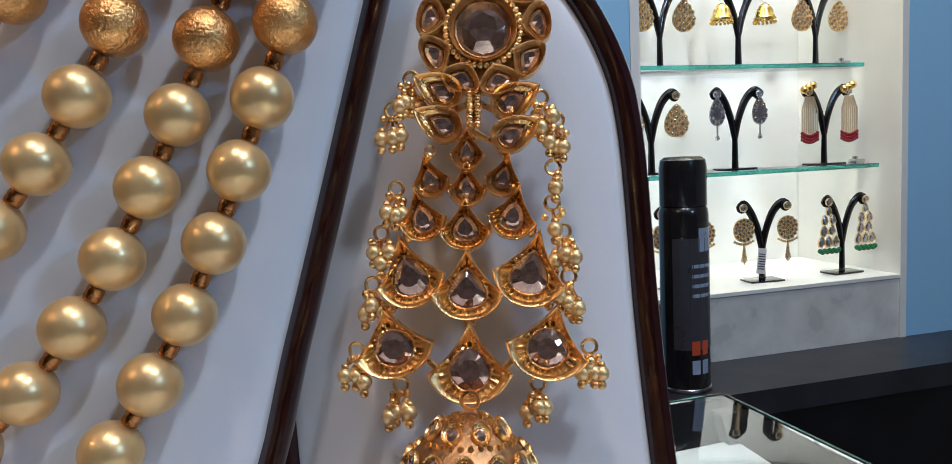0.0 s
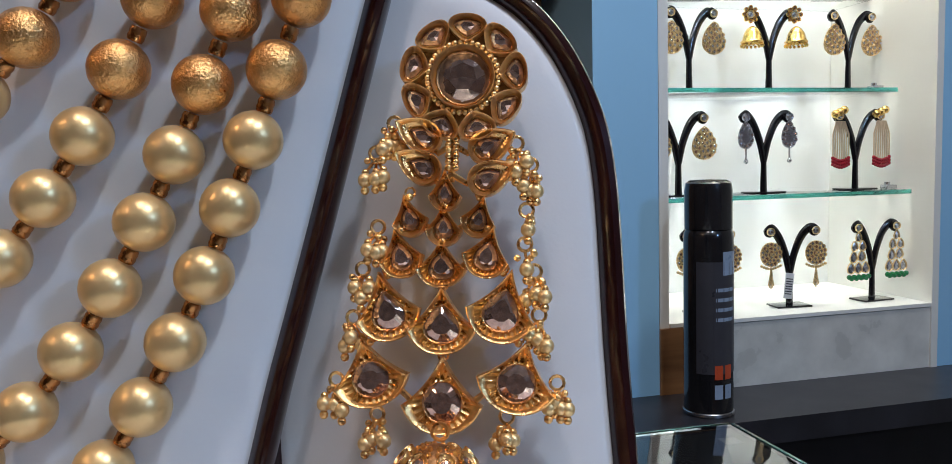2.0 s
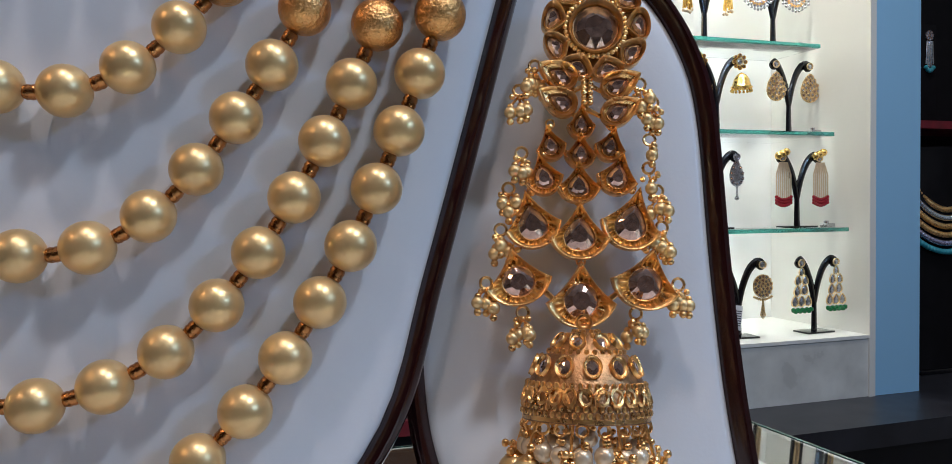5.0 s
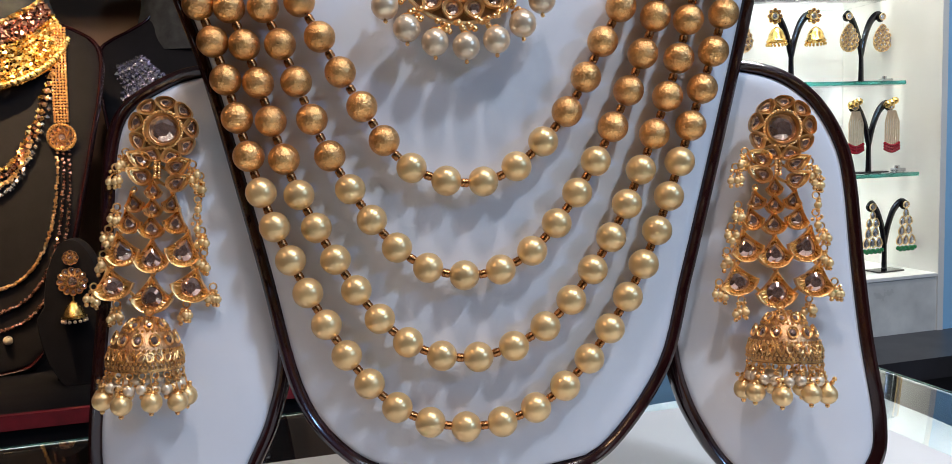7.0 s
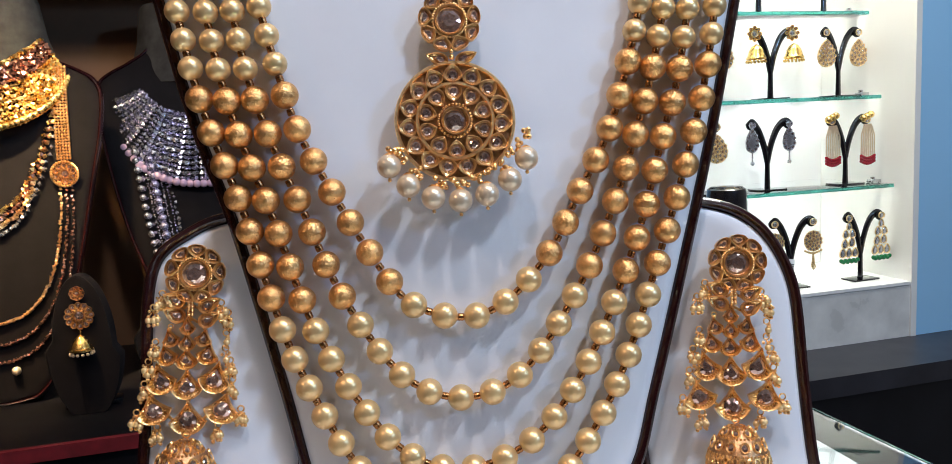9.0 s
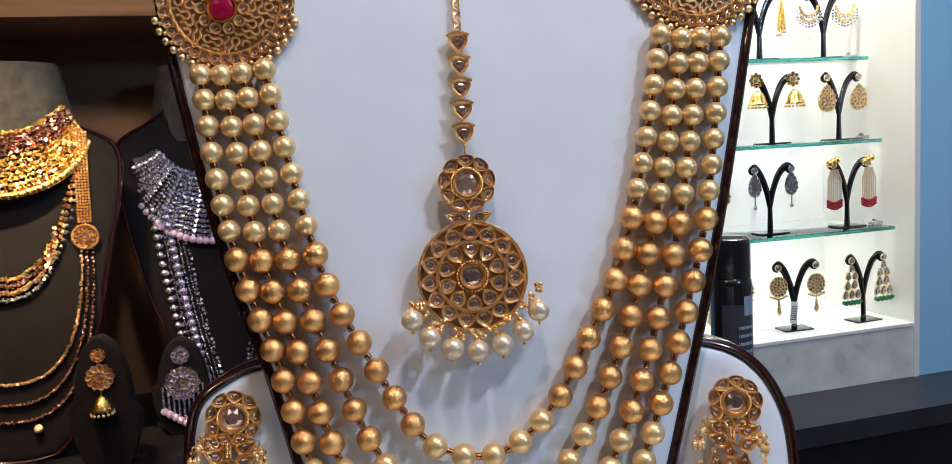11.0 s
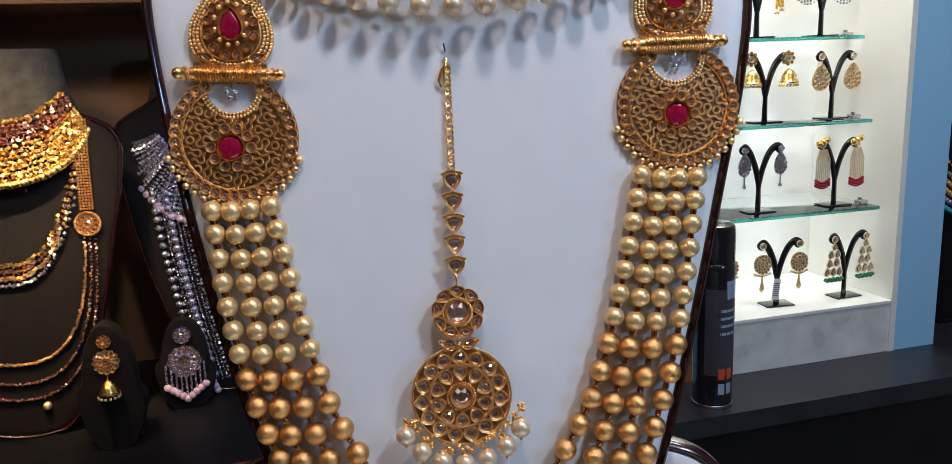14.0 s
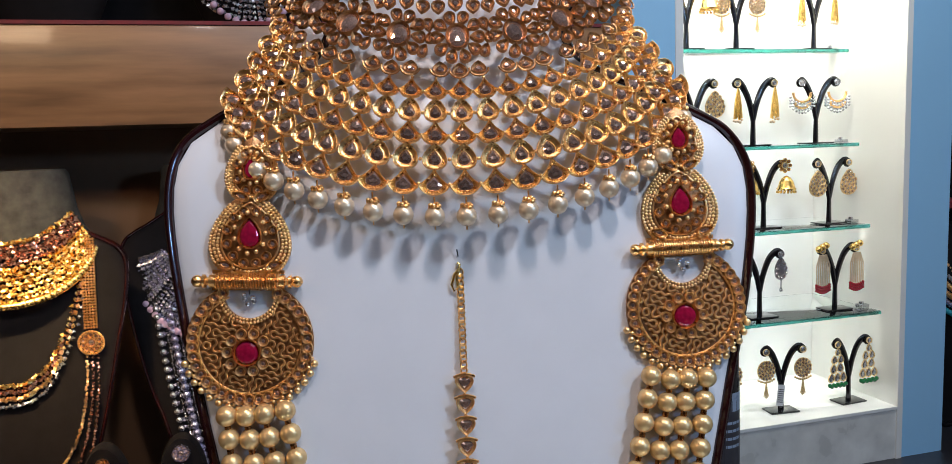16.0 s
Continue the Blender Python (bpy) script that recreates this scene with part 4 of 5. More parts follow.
side_pendant(necklace, pose(0.0964, board_y(1.4297) - 0.0016, 1.4297, -6, -1, 0))

# ---------------------------------------------------------------- forehead ornament pinned on the bust
tikka = thing("forehead_ornament", "gold forehead ornament with chain, stone disc and pearls", "head ornament", m=pose(0, 0.0070, 1.3158, -8.6, 0, 0))
g = Geo()
hook_z = 1.4602 - 1.3158
for i in range(19):
    z = 94.0 + i * 2.45
    g.tube(scaled([(0.2 + 1.25 * math.cos(t), -1.2 + 0.5 * (1 if i % 2 else -1) * math.cos(t), z + 1.65 * math.sin(t)) for t in np.linspace(0, 2 * math.pi, 12, False)]), 0.46 * MM, 5, True)
part("chain", g, GOLD, tikka, "fine gold link chain")
g = Geo()
g.tube(scaled([(0.3, -1.6, 139.5), (-2.2, -1.8, 137.5), (-3.6, -1.8, 133), (-2.6, -1.8, 130.2), (-0.6, -1.8, 131.8), (-1.2, -1.8, 136), (0.2, -2.0, 141.5), (-0.8, -1.8, 142.2)]), 0.55 * MM, 6)
part("hook", g, GOLD_BRIGHT, tikka, "bent gold wire hook")
g = Geo()
g.tube(scaled([(0.0, 3.5, 143.5), (-0.4, -2.5, 145.5), (-0.8, -2.8, 148)]), 0.3 * MM, 6)
part("pin", g, STAND, tikka, "small dark steel pin")
for i in range(5):
    ob = setting(tikka, 0.1, 55.4 + 8.95 * i, "drop", 8.0, 8.0, 2.0, 180, base=0.6, gold=LIT_GOLD, stone=("drop", 5.4, 5.6))
    g = Geo()
    g.tube(scaled([(-4.4, -2.2, 58.2 + 8.95 * i), (-2.2, -2.5, 59.1 + 8.95 * i), (0, -2.6, 59.4 + 8.95 * i), (2.4, -2.5, 59.1 + 8.95 * i), (4.6, -2.2, 58.2 + 8.95 * i)]), 0.62 * MM, 6)
    g.ball((0.1 * MM, -1.6 * MM, (51.0 + 8.95 * i) * MM), 0.7 * MM, 8, 6)
    part("drop_bar", g, GOLD, tikka)
g = Geo()
g.tube(scaled([(0.1, -1.4, 52), (0, -1.4, 45)]), 0.5 * MM, 6)
part("link", g, GOLD, tikka)
flower(tikka, 0, 36.0, 4.7, 11.0, 9, 2.4, base=0.6, phase=0.0)
for s in (-1, 1):
    setting(tikka, s * 5.2, 22.6, "drop", 4.4, 8.4, 2.0, s * 68, base=0.6, stone=("drop", 2.8, 4.4), stone_shift=-0.8)
g = Geo()
g.ball((0, -2.2 * MM, 22.8 * MM), 1.0 * MM, 8, 6)
g.ball((0, -2.2 * MM, 24.8 * MM), 0.8 * MM, 8, 6)
part("stud", g, GOLD, tikka)
rims = Geo()
for r, y in ((20.9, 1.6), (13.5, 1.9)):
    rims.tube(scaled([(r * math.cos(a), -y, r * math.sin(a)) for a in np.linspace(0, 2 * math.pi, 64, False)]), 0.72 * MM, 6, True)
g = Geo()
g.lathe([(0.0005 * MM, 0.1 * MM), (20.7 * MM, 0.1 * MM), (20.7 * MM, 0.7 * MM), (0.0005 * MM, 0.7 * MM)], 56, (0, 0, 0), "y")
disc = part("disc", g, RECESS_SHADE, tikka, "round gold disc with recess shade in its colour")
part("disc_rim", rims, LIT_GOLD, disc)
setting(disc, 0, 0, "oval", 10.0, 10.0, 3.0, base=0.6, gold=LIT_GOLD, stone=("oval", 8.2, 8.2))
g = Geo()
for i in range(30):
    a = 2 * math.pi * i / 30
    g.ball((5.9 * math.cos(a) * MM, -2.6 * MM, 5.9 * math.sin(a) * MM), 0.55 * MM, 6, 5)
tagged(part("granulation", g, GOLD, disc), kind="stuff")
for n, r, w, h, flip in ((10, 10.0, 6.2, 6.6, 180), (15, 17.2, 6.8, 6.6, 0)):
    for i in range(n):
        a = 360 * i / n
        setting(disc, r * math.sin(radians(a)), r * math.cos(radians(a)), "drop", w, h, 2.2, a + flip, base=0.6, gold=LIT_GOLD, stone=("oval", 4.3, 4.4), stone_shift=-0.7)
big = ball_mesh("pearl_drop", 4.3 * MM, PEARL_WHITE, 18, 12)
g = Geo()
for a in np.linspace(-148, -31, 7):
    x, z = 28.6 * math.cos(radians(a)), 28.6 * math.sin(radians(a))
    part("pearl", big, None, disc, m=pose(x * MM, -3.2 * MM, z * MM))
    for k in range(9):
        b, q = radians(a + rng.uniform(-9, 9)), rng.uniform(21.6, 25.2)
        g.ball((q * math.cos(b) * MM, -(2 + rng.uniform(0, 2.4)) * MM, (q * math.sin(b) + 0.8) * MM), 1.0 * MM, 8, 6)
    g.ball((x * MM, -3.2 * MM, (z - 4.9) * MM), 0.7 * MM, 8, 6)
    g.lathe([(0.5 * MM, 0.4 * MM), (1.8 * MM, -0.4 * MM), (2.2 * MM, -1.2 * MM)], 10, (x * MM, -3.2 * MM, (z + 4.4) * MM))
for x, z in ((25.0, -5.5), (-23.0, -9.5)):
    for k in range(6):
        g.ball(((x + rng.uniform(-1.6, 1.6)) * MM, -(2 + rng.uniform(0, 2)) * MM, (z + rng.uniform(-2, 2)) * MM), 1.05 * MM, 8, 6)
tagged(part("grain_edge", g, GOLD, disc), kind="stuff")

# ---------------------------------------------------------------- broad choker round the neck
choker = thing("bridal_choker", "broad gold bib choker of champagne stones with hanging pearls", "choker")


def collar(s, phi):
    """A place on the choker's face: s from the lower edge up, phi round the neck (degrees)."""
    p = radians(phi)
    half = 0.0985 - 0.047 * s ** 0.9
    z = 1.4880 + 0.104 * s + (0.042 - 0.020 * s) * (1 - math.cos(p))
    y = 0.0215 + 0.040 * s ** 1.3 + (0.024 + 0.016 * s) * (1 - math.cos(p))
    return Vector((0.0035 + half * math.sin(p), y, z))


def collar_pose(s, phi):
    o = collar(s, phi)
    dx = (collar(s, phi + 1) - collar(s, phi - 1)).normalized()
    dz = (collar(s + 0.02, phi) - collar(s - 0.02, phi)) if s > 0.02 else (collar(s + 0.02, phi) - collar(s, phi))
    dz = (dz - dx * dz.dot(dx)).normalized()
    dy = dz.cross(dx)
    return Matrix.Translation(o) @ Matrix((dx, dy, dz)).transposed().to_4x4()


NCOL = 23
PHI = [-84 + 168 * i / (NCOL - 1) for i in range(NCOL)]
rows = ((0.03, "onion", 13.4, 11.4), (0.128, "drop", 10.6, 11.2), (0.222, "onion", 12.0, 10.4), (0.312, "drop", 9.6, 10.4), (0.398, "onion", 10.4, 9.2))
for s, shape, w, h in rows:
    for phi in PHI:
        setting(choker, 0, 0, shape, w, h, 2.4, m=collar_pose(s, phi), stone=("drop", w * 0.50, h * 0.55), stone_shift=-0.07 * h)
    g = Geo()
    for phi in PHI:
        o = collar(s + 0.046, phi)
        g.ball(o - Vector((0, 0.0016, 0)), 0.75 * MM, 7, 5)
        g.ball(o - Vector((0, 0.0016, 0.0018)), 0.6 * MM, 7, 5)
    for a, b in zip(PHI, PHI[1:]):
        o = collar(s - 0.008, (a + b) / 2)
        g.ball(o - Vector((0, 0.0014, 0)), 0.85 * MM, 7, 5)
    tagged(part("link", g, GOLD, choker), kind="stuff")
drop_pearl = ball_mesh("choker_pearl", 4.25 * MM, PEARL_WHITE, 20, 14)
g = Geo()
for phi in PHI:
    o = collar(0.0, phi) + Vector((0, -0.003, -0.0108))
    part("pearl", drop_pearl, None, choker, m=Matrix.Translation(o))
    for k in range(7):
        a = 2 * math.pi * k / 7
        g.ball(o + Vector((1.9 * math.cos(a), 1.9 * math.sin(a) - 0.6, 4.2 + 0.7 * math.sin(2 * a))) * MM, 1.05 * MM, 7, 5)
    g.lathe([(0.5 * MM, 0.6 * MM), (1.9 * MM, -0.2 * MM), (2.5 * MM, -1.3 * MM)], 10, tuple(o + Vector((0, 0, 4.0)) * MM))
    g.tube([o + Vector((0, 0, 4)) * MM, o + Vector((0, 0, 8)) * MM], 0.4 * MM, 5)
    g.tube([o - Vector((0, 0, 3.8)) * MM, o - Vector((0, 0, 5.6)) * MM], 0.35 * MM, 5)
tagged(part("cap_chain", g, GOLD, choker), kind="stuff")
for i in range(9):
    phi = -86 + 21.5 * i
    fl = part("stone_flower", Geo(), DARK_GOLD, choker, m=collar_pose(0.615, phi))
    setting(fl, 0, 0, "oval", 10.4, 12.0, 3.0, stone=("oval", 8.2, 9.8), gold=DARK_GOLD)
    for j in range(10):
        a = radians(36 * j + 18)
        setting(fl, 8.6 * math.sin(a), 9.4 * math.cos(a), "drop", 5.2, 6.6, 2.2, 36 * j + 198, gold=DARK_GOLD, stone=("drop", 2.9, 3.8), stone_shift=-0.4)
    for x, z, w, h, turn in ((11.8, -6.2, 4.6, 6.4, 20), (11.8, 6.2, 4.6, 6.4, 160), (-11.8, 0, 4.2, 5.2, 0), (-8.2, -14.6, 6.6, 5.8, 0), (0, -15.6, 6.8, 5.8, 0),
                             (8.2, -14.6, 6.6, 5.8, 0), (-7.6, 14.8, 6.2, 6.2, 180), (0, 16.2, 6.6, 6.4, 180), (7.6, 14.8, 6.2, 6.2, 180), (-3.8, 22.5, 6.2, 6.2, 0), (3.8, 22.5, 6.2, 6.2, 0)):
        setting(fl, x, z, "drop", w, h, 2.0, turn, gold=DARK_GOLD, stone=("drop", w * 0.56, h * 0.58), stone_shift=-0.4)
    g = Geo()
    for k in (-1, 0, 1):
        g.tube(scaled([(8.2 * k + 4.2 * math.sin(t), -1.8, -15.0 - 0.8 * (k == 0) - 4.0 * math.cos(t)) for t in np.linspace(-1.5, 1.5, 9)]), 0.5 * MM, 5)
    part("scallop", g, DARK_GOLD, fl)
# ---------------------------------------------------------------- things in the lit case


def stand_meshes(spread, height, lean):
    g = Geo()
    g.box((-0.026, -0.016, 0), (0.026, 0.016, 0.0025), 0.0006)
    stem = Geo()
    stem.tube([(0, 0, 0.0025), (0, 0, height * 0.45)], 0.0056, 8, taper=[1.0, 0.75], flat=0.6)
    arm = Geo()
    pts = spline([(0, 0, height * 0.40), (spread * 0.10, 0, height * 0.66), (spread * 0.26, 0, height * 0.88), (spread * 0.44, -0.002, height * 0.985), (spread * 0.56, -0.004, height * lean)], 5)
    arm.tube(pts, 0.0056, 8, taper=[0.9 + 0.4 * i / len(pts) for i in range(len(pts))], flat=0.55)
    arm.lathe([(0.0005, 0.0), (0.0080, 0.0), (0.0080, 0.002), (0.0005, 0.002)], 16, (spread * 0.5, -0.004, height * 0.95), "y")
    return g.mesh("base_plate", STAND), stem.mesh("stem", STAND), arm.mesh("arm", STAND)


STAND_BASE, STAND_STEM, STAND_ARM = stand_meshes(0.068, 0.112, 0.93)


def case_earring(kind, m, seed):
    """One small earring hung on a stand; the stud is the origin."""
    rng = random.Random(seed)
    words = {"jhumka": "gold bell earring with round stone stud", "leaf": "broad drop earring of clear stones", "silver": "silver earring with white stones",
             "red": "gold earring with white strands and red beads", "dial": "round stone earring with hanging tassel", "green": "stone earring with green bead fringe",
             "tassel": "slim gold tassel earring", "moon": "crescent earring with silver fringe"}
    top = thing("small_earring", words[kind] + " on a stand", "earring", "earrings in the lit case", m)
    gold = SILVER if kind in ("silver", "moon") else CHAMPAGNE
    setting(top, 0, 0, "oval", 8, 8, 2.2, gold=gold, stone_mat=SILVER)
    if kind == "jhumka":
        for i in range(8):
            setting(top, 6.8 * math.cos(i * math.pi / 4), 6.8 * math.sin(i * math.pi / 4), "oval", 4.4, 4.4, 1.8, gold=GOLD_BRIGHT)
        g = Geo()
        g.lathe([(r * MM, h * MM) for r, h in ((1, -12), (5, -14.5), (8, -19), (10, -26), (11.5, -27.5), (11, -29), (9, -27))], 20, (0, -0.004, 0))
        part("bell", g, GOLD_BRIGHT, top)
        g = Geo()
        for i in range(16):
            a = 2 * math.pi * i / 16
            g.ball((0.0105 * math.cos(a), -0.004 + 0.0105 * math.sin(a), -0.0315), 0.0016, 6, 5)
        part("bell_fringe", g, GOLD_BRIGHT, top)
    elif kind in ("leaf", "dial"):
        cz, r = (-24, 13) if kind == "leaf" else (-22, 11)
        g = Geo()
        line = drop(2 * r, 2.5 * r, 28, 0.7) if kind == "leaf" else oval(2 * r, 2.2 * r)
        g.loops([scaled([(x * k, -y, cz + z * k) for x, z in line]) for k, y in ((1, 0), (1, 1.2), (0.2, 1.6))], True, True)
        part("plate", g, gold, top)
        for ring, k in ((0.82, 14), (0.5, 9), (0.18, 4)):
            for i in range(k):
                x, z = line[int(28 * i / k)]
                setting(top, x * ring, cz + z * ring, "oval", 4.6, 4.6, 1.8, base=1.0, gold=gold, stone_mat=SILVER if i % 3 else GEM)
        if kind == "dial":
            g = Geo()
            for i in range(5):
                g.tube(scaled([(0, -1.5, -33), (-1.2 + 0.6 * i, -1.5, -44), (-3 + 1.5 * i, -1.5, -56 + abs(i - 2) * 1.5)]), 0.55 * MM, 5)
            for i in range(9):
                g.ball(((-10 + 2.5 * i) * MM, -0.0015, (-33 - 3 * math.sin(math.pi * i / 8)) * MM), 0.0015, 6, 5)
            part("tassel", g, gold, top)
    elif kind == "silver":
        g = Geo()
        g.loops([scaled([(x * k, -y, -17 + z * k) for x, z in drop(17, 28, 28, 0.7)]) for k, y in ((1, 0), (1, 1.2), (0.3, 1.6))], True, True)
        g.tube(scaled([(0, -1, -30), (0, -1, -42)]), 1.0 * MM, 6)
        g.ball((0, -0.001, -0.043), 0.0024, 8, 6)
        part("drop_plate", g, SILVER, top)
        for i in range(12):
            x, z = drop(13, 22, 12)[i]
            setting(top, x, -17 + z, "oval", 3.6, 3.6, 1.6, base=1.0, gold=SILVER)
    elif kind == "red":
        g = Geo()
        for i in range(3):
            g.ball(((-6 + 5 * i) * MM, -0.002, (2 + 2 * i) * MM), 0.0042, 8, 6)
        part("stud", g, GOLD_BRIGHT, top)
        g = Geo()
        r = Geo()
        for i in range(8):
            x = -9 + 2.6 * i
            end = -42 - 3 * math.sin(math.pi * i / 7)
            g = Geo()
            g.tube(scaled([(x * 0.5, -2, -5), (x, -2.5, -18), (x, -2.5, end)]), 0.85 * MM, 6)
            part("strand", g, PEARL_WHITE, top, "white bead strand")
            for k in range(3):
                r.ball((x * MM, -0.0025, (end - 3.2 * k) * MM), 0.0019, 8, 6)
        part("bead_fringe", r, RED_BEAD, top, "dark red bead fringe")
    elif kind == "green":
        for x, z, s in ((0, -9, 7), (-5, -18, 8), (5, -18, 8), (-6, -29, 9), (4, -28, 9), (-9, -40, 9), (0, -40, 9), (9, -40, 9)):
            setting(top, x, z, "drop", s, s + 3, 2.0, gold=CHAMPAGNE, stone_mat=SILVER)
        g = Geo()
        for i in range(9):
            g.ball(((-12 + 3 * i) * MM, -0.002, (-49 - 1.5 * (i % 2)) * MM), 0.0026, 8, 6)
        part("bead_fringe", g, GREEN_BEAD, top, "green bead fringe")
    elif kind == "tassel":
        g = Geo()
        for i in range(6):
            g.tube(scaled([(0, -2, -5), (-3 + 1.2 * i, -2, -20), (-5 + 2 * i, -2, -42 + rng.uniform(-3, 3))]), 1.1 * MM, 5)
        part("tassel", g, GOLD_BRIGHT, top)
        g = Geo()
        for i in range(6):
            g.ball(((-5 + 2 * i) * MM, -0.002, (-44 + rng.uniform(-3, 3)) * MM), 0.0017, 7, 5)
        part("tassel_tips", g, PEARL_WHITE, top)
    else:
        g = Geo()
        g.tube(scaled([(11 * math.sin(a), -1.5, -14 - 11 * math.cos(a) * -1 - 6) for a in np.linspace(math.pi * 0.62, math.pi * 1.38, 12)]), 2.0 * MM, 6)
        g.tube(scaled([(12 * math.sin(a), -1.5, -12 + 12 * math.cos(a)) for a in np.linspace(math.pi * 0.5, math.pi * 1.5, 14)]), 1.7 * MM, 6)
        part("crescent", g, GOLD, top)
        g = Geo()
        for i in range(9):
            x = -16 + 4 * i
            z0 = -14 - 10 * math.cos(math.pi * (i - 4) / 9)
            for k in range(4):
                g.ball((x * MM, -0.002, (z0 - 2 - 3.6 * k) * MM), 0.0017, 7, 5)
        part("fringe", g, SILVER, top, "silver bead fringe")
    return top


def stand(u, w, z, kind, seed, tag=False):
    m = ROOM @ pose(u, w, z + 0.0003, 0, 0, random.Random(seed).uniform(-6, 4))
    ob = thing("earring_stand", "black acrylic two-armed earring stand in the lit case", "earring stand", "earring stands", m)
    part("base_plate", STAND_BASE, None, ob)
    part("stem", STAND_STEM, None, ob)
    part("arm", STAND_ARM, None, ob)
    part("arm", STAND_ARM, None, ob, m=pose(0, -0.0001, 0) @ Matrix.Diagonal((-1, 1, 1, 1)))
    for s in (-1, 1):
        case_earring(kind, m @ pose(s * 0.034, -0.0085, 0.1065, 0, 0, 0) @ Matrix.Scale(1.42, 4), seed * 2 + s)
    if tag:
        t = thing("price_tag", "small white price tag tied to an earring stand", "price tag", "price tags", m @ pose(-0.006, -0.0085, 0.030, -3, 8, 0))
        g = Geo()
        g.box((-0.0065, -0.0004, -0.018), (0.0065, 0.0004, 0.018), 0.0003)
        part("card", g, TAG, t)
        g = Geo()
        for i in range(7):
            g.box((-0.005, -0.0007, -0.012 + 0.0035 * i), (0.005, -0.00045, -0.0105 + 0.0035 * i))
        tagged(part("printed_code", g, CAN_GREY, t, "grey printed bars"), kind="stuff")


ROWS = ((1.032, 0.835, (0.640, 0.772, 0.909), ("dial", "dial", "green"), (0, 1, 0)),
        (1.191, 0.862, (0.615, 0.748, 0.900), ("leaf", "silver", "red"), (0, 0, 0)),
        (1.338, 0.895, (0.650, 0.778, 0.912), ("leaf", "jhumka", "leaf"), (0, 0, 0)),
        (1.479, 0.915, (0.655, 0.770, 0.898), ("leaf", "tassel", "moon"), (0, 0, 0)),
        (1.643, 0.930, (0.650, 0.746, 0.903), ("jhumka", "dial", "tassel"), (0, 0, 0)))
for r, (z, w, us, kinds, tags) in enumerate(ROWS):
    for i, u in enumerate(us):
        stand(u, w, z, kinds[i], 10 * r + i, bool(tags[i]))

# spray can on the ledge
can = thing("spray_can", "tall black spray can standing on the dark ledge", "spray can", m=ROOM @ pose(0.567, 0.702, LEDGE_Z + 0.0003, 0, 0, -8) @ Matrix.Diagonal((1.1, 1.1, 1.05, 1)))
g = Geo()
g.lathe([(0.022, 0.0), (0.0262, 0.002), (0.0262, 0.200), (0.0255, 0.206), (0.0235, 0.210)], 36)
part("body", g, CAN_BLACK, can, "black lacquered can body")
g = Geo()
g.lathe([(0.0250, 0.210), (0.0252, 0.252), (0.0238, 0.261), (0.0190, 0.2645), (0.0005, 0.265)], 36)
part("cap", g, CAN_BLACK, can, "black plastic cap")
g = Geo()
g.lathe([(0.0245, 0.0), (0.0272, 0.001), (0.0272, 0.004), (0.0262, 0.005)], 36)
part("base_ring", g, METAL, can, "steel base ring")


def print_patch(name, a0, a1, z0, z1, mat, label):
    g = Geo()
    ring = [[(0.02645 * math.sin(radians(a)), -0.02645 * math.cos(radians(a)), z) for a in np.linspace(a0, a1, 8)] for z in (z0, z1)]
    g.add(ring[0] + ring[1], [(i, i + 1, i + 9, i + 8) for i in range(7)])
    part(name, g, mat, can, label)


print_patch("label_panel", -50, 62, 0.050, 0.175, CAN_GREY, "dark grey printed panel")
print_patch("name_patch", 12, 66, 0.160, 0.186, CAN_BLUE, "pale blue printed patch")
for i in range(4):
    print_patch("text_bar", -5, 50, 0.142 - 0.011 * i, 0.146 - 0.011 * i, CAN_BLUE, "small printed bar")
for i in range(2):
    for k in range(2):
        print_patch("symbol", -8 + 26 * i, 12 + 26 * i, 0.044 - 0.022 * k, 0.060 - 0.022 * k, CAN_RED if k == 0 else CAN_BLUE, "small printed symbol")

# ---------------------------------------------------------------- dark busts and their jewellery


def dark_bust(u, w, base, turn, label):
    m = ROOM @ pose(u, w, base, 0, 0, turn)
    ob = thing("necklace_bust", label, "jewellery bust", m=m)
    shift = [(x, z - BUST[0][1]) for x, z in BUST]
    padded_board(ob, shift, lambda z, x=0.0: 0.6 * max(0.0, z - 0.1275) ** 2, 0.014, BLACK_PAD, MAROON, 0.004)
    g = Geo()
    g.loops([[(a * math.cos(2 * math.pi * i / 28), 0.075 + b * math.sin(2 * math.pi * i / 28), z) for i in range(28)]
             for z, a, b in ((0.36, 0.098, 0.05), (0.385, 0.082, 0.05), (0.41, 0.074, 0.05), (0.452, 0.068, 0.048), (0.458, 0.064, 0.045))], True, True)
    part("neck", g, NECK_GREY, ob, "worn grey velvet neck")
    g = Geo()
    g.box((-0.04, 0.012, 0.0), (0.04, 0.07, 0.03), 0.003)
    part("foot", g, STAND, ob)
    return m


def stones(parent, name, pts, r, mat, label=""):
    g, pick = Geo(), random.Random(len(pts))
    for p in pts:
        if r > 0.0041:
            g.ball(p, r, 10, 7)
        else:
            g.gem([c + pick.uniform(-0.45, 0.45) * r for c in p], r * pick.uniform(0.95, 1.4), pick)
    return tagged(part(name, g, mat, parent, label, smooth=r > 0.0041), kind="stuff")


def face(x, z, lift=0.004):
    return (x, 0.6 * max(0.0, z - 0.1275) ** 2 - lift, z)


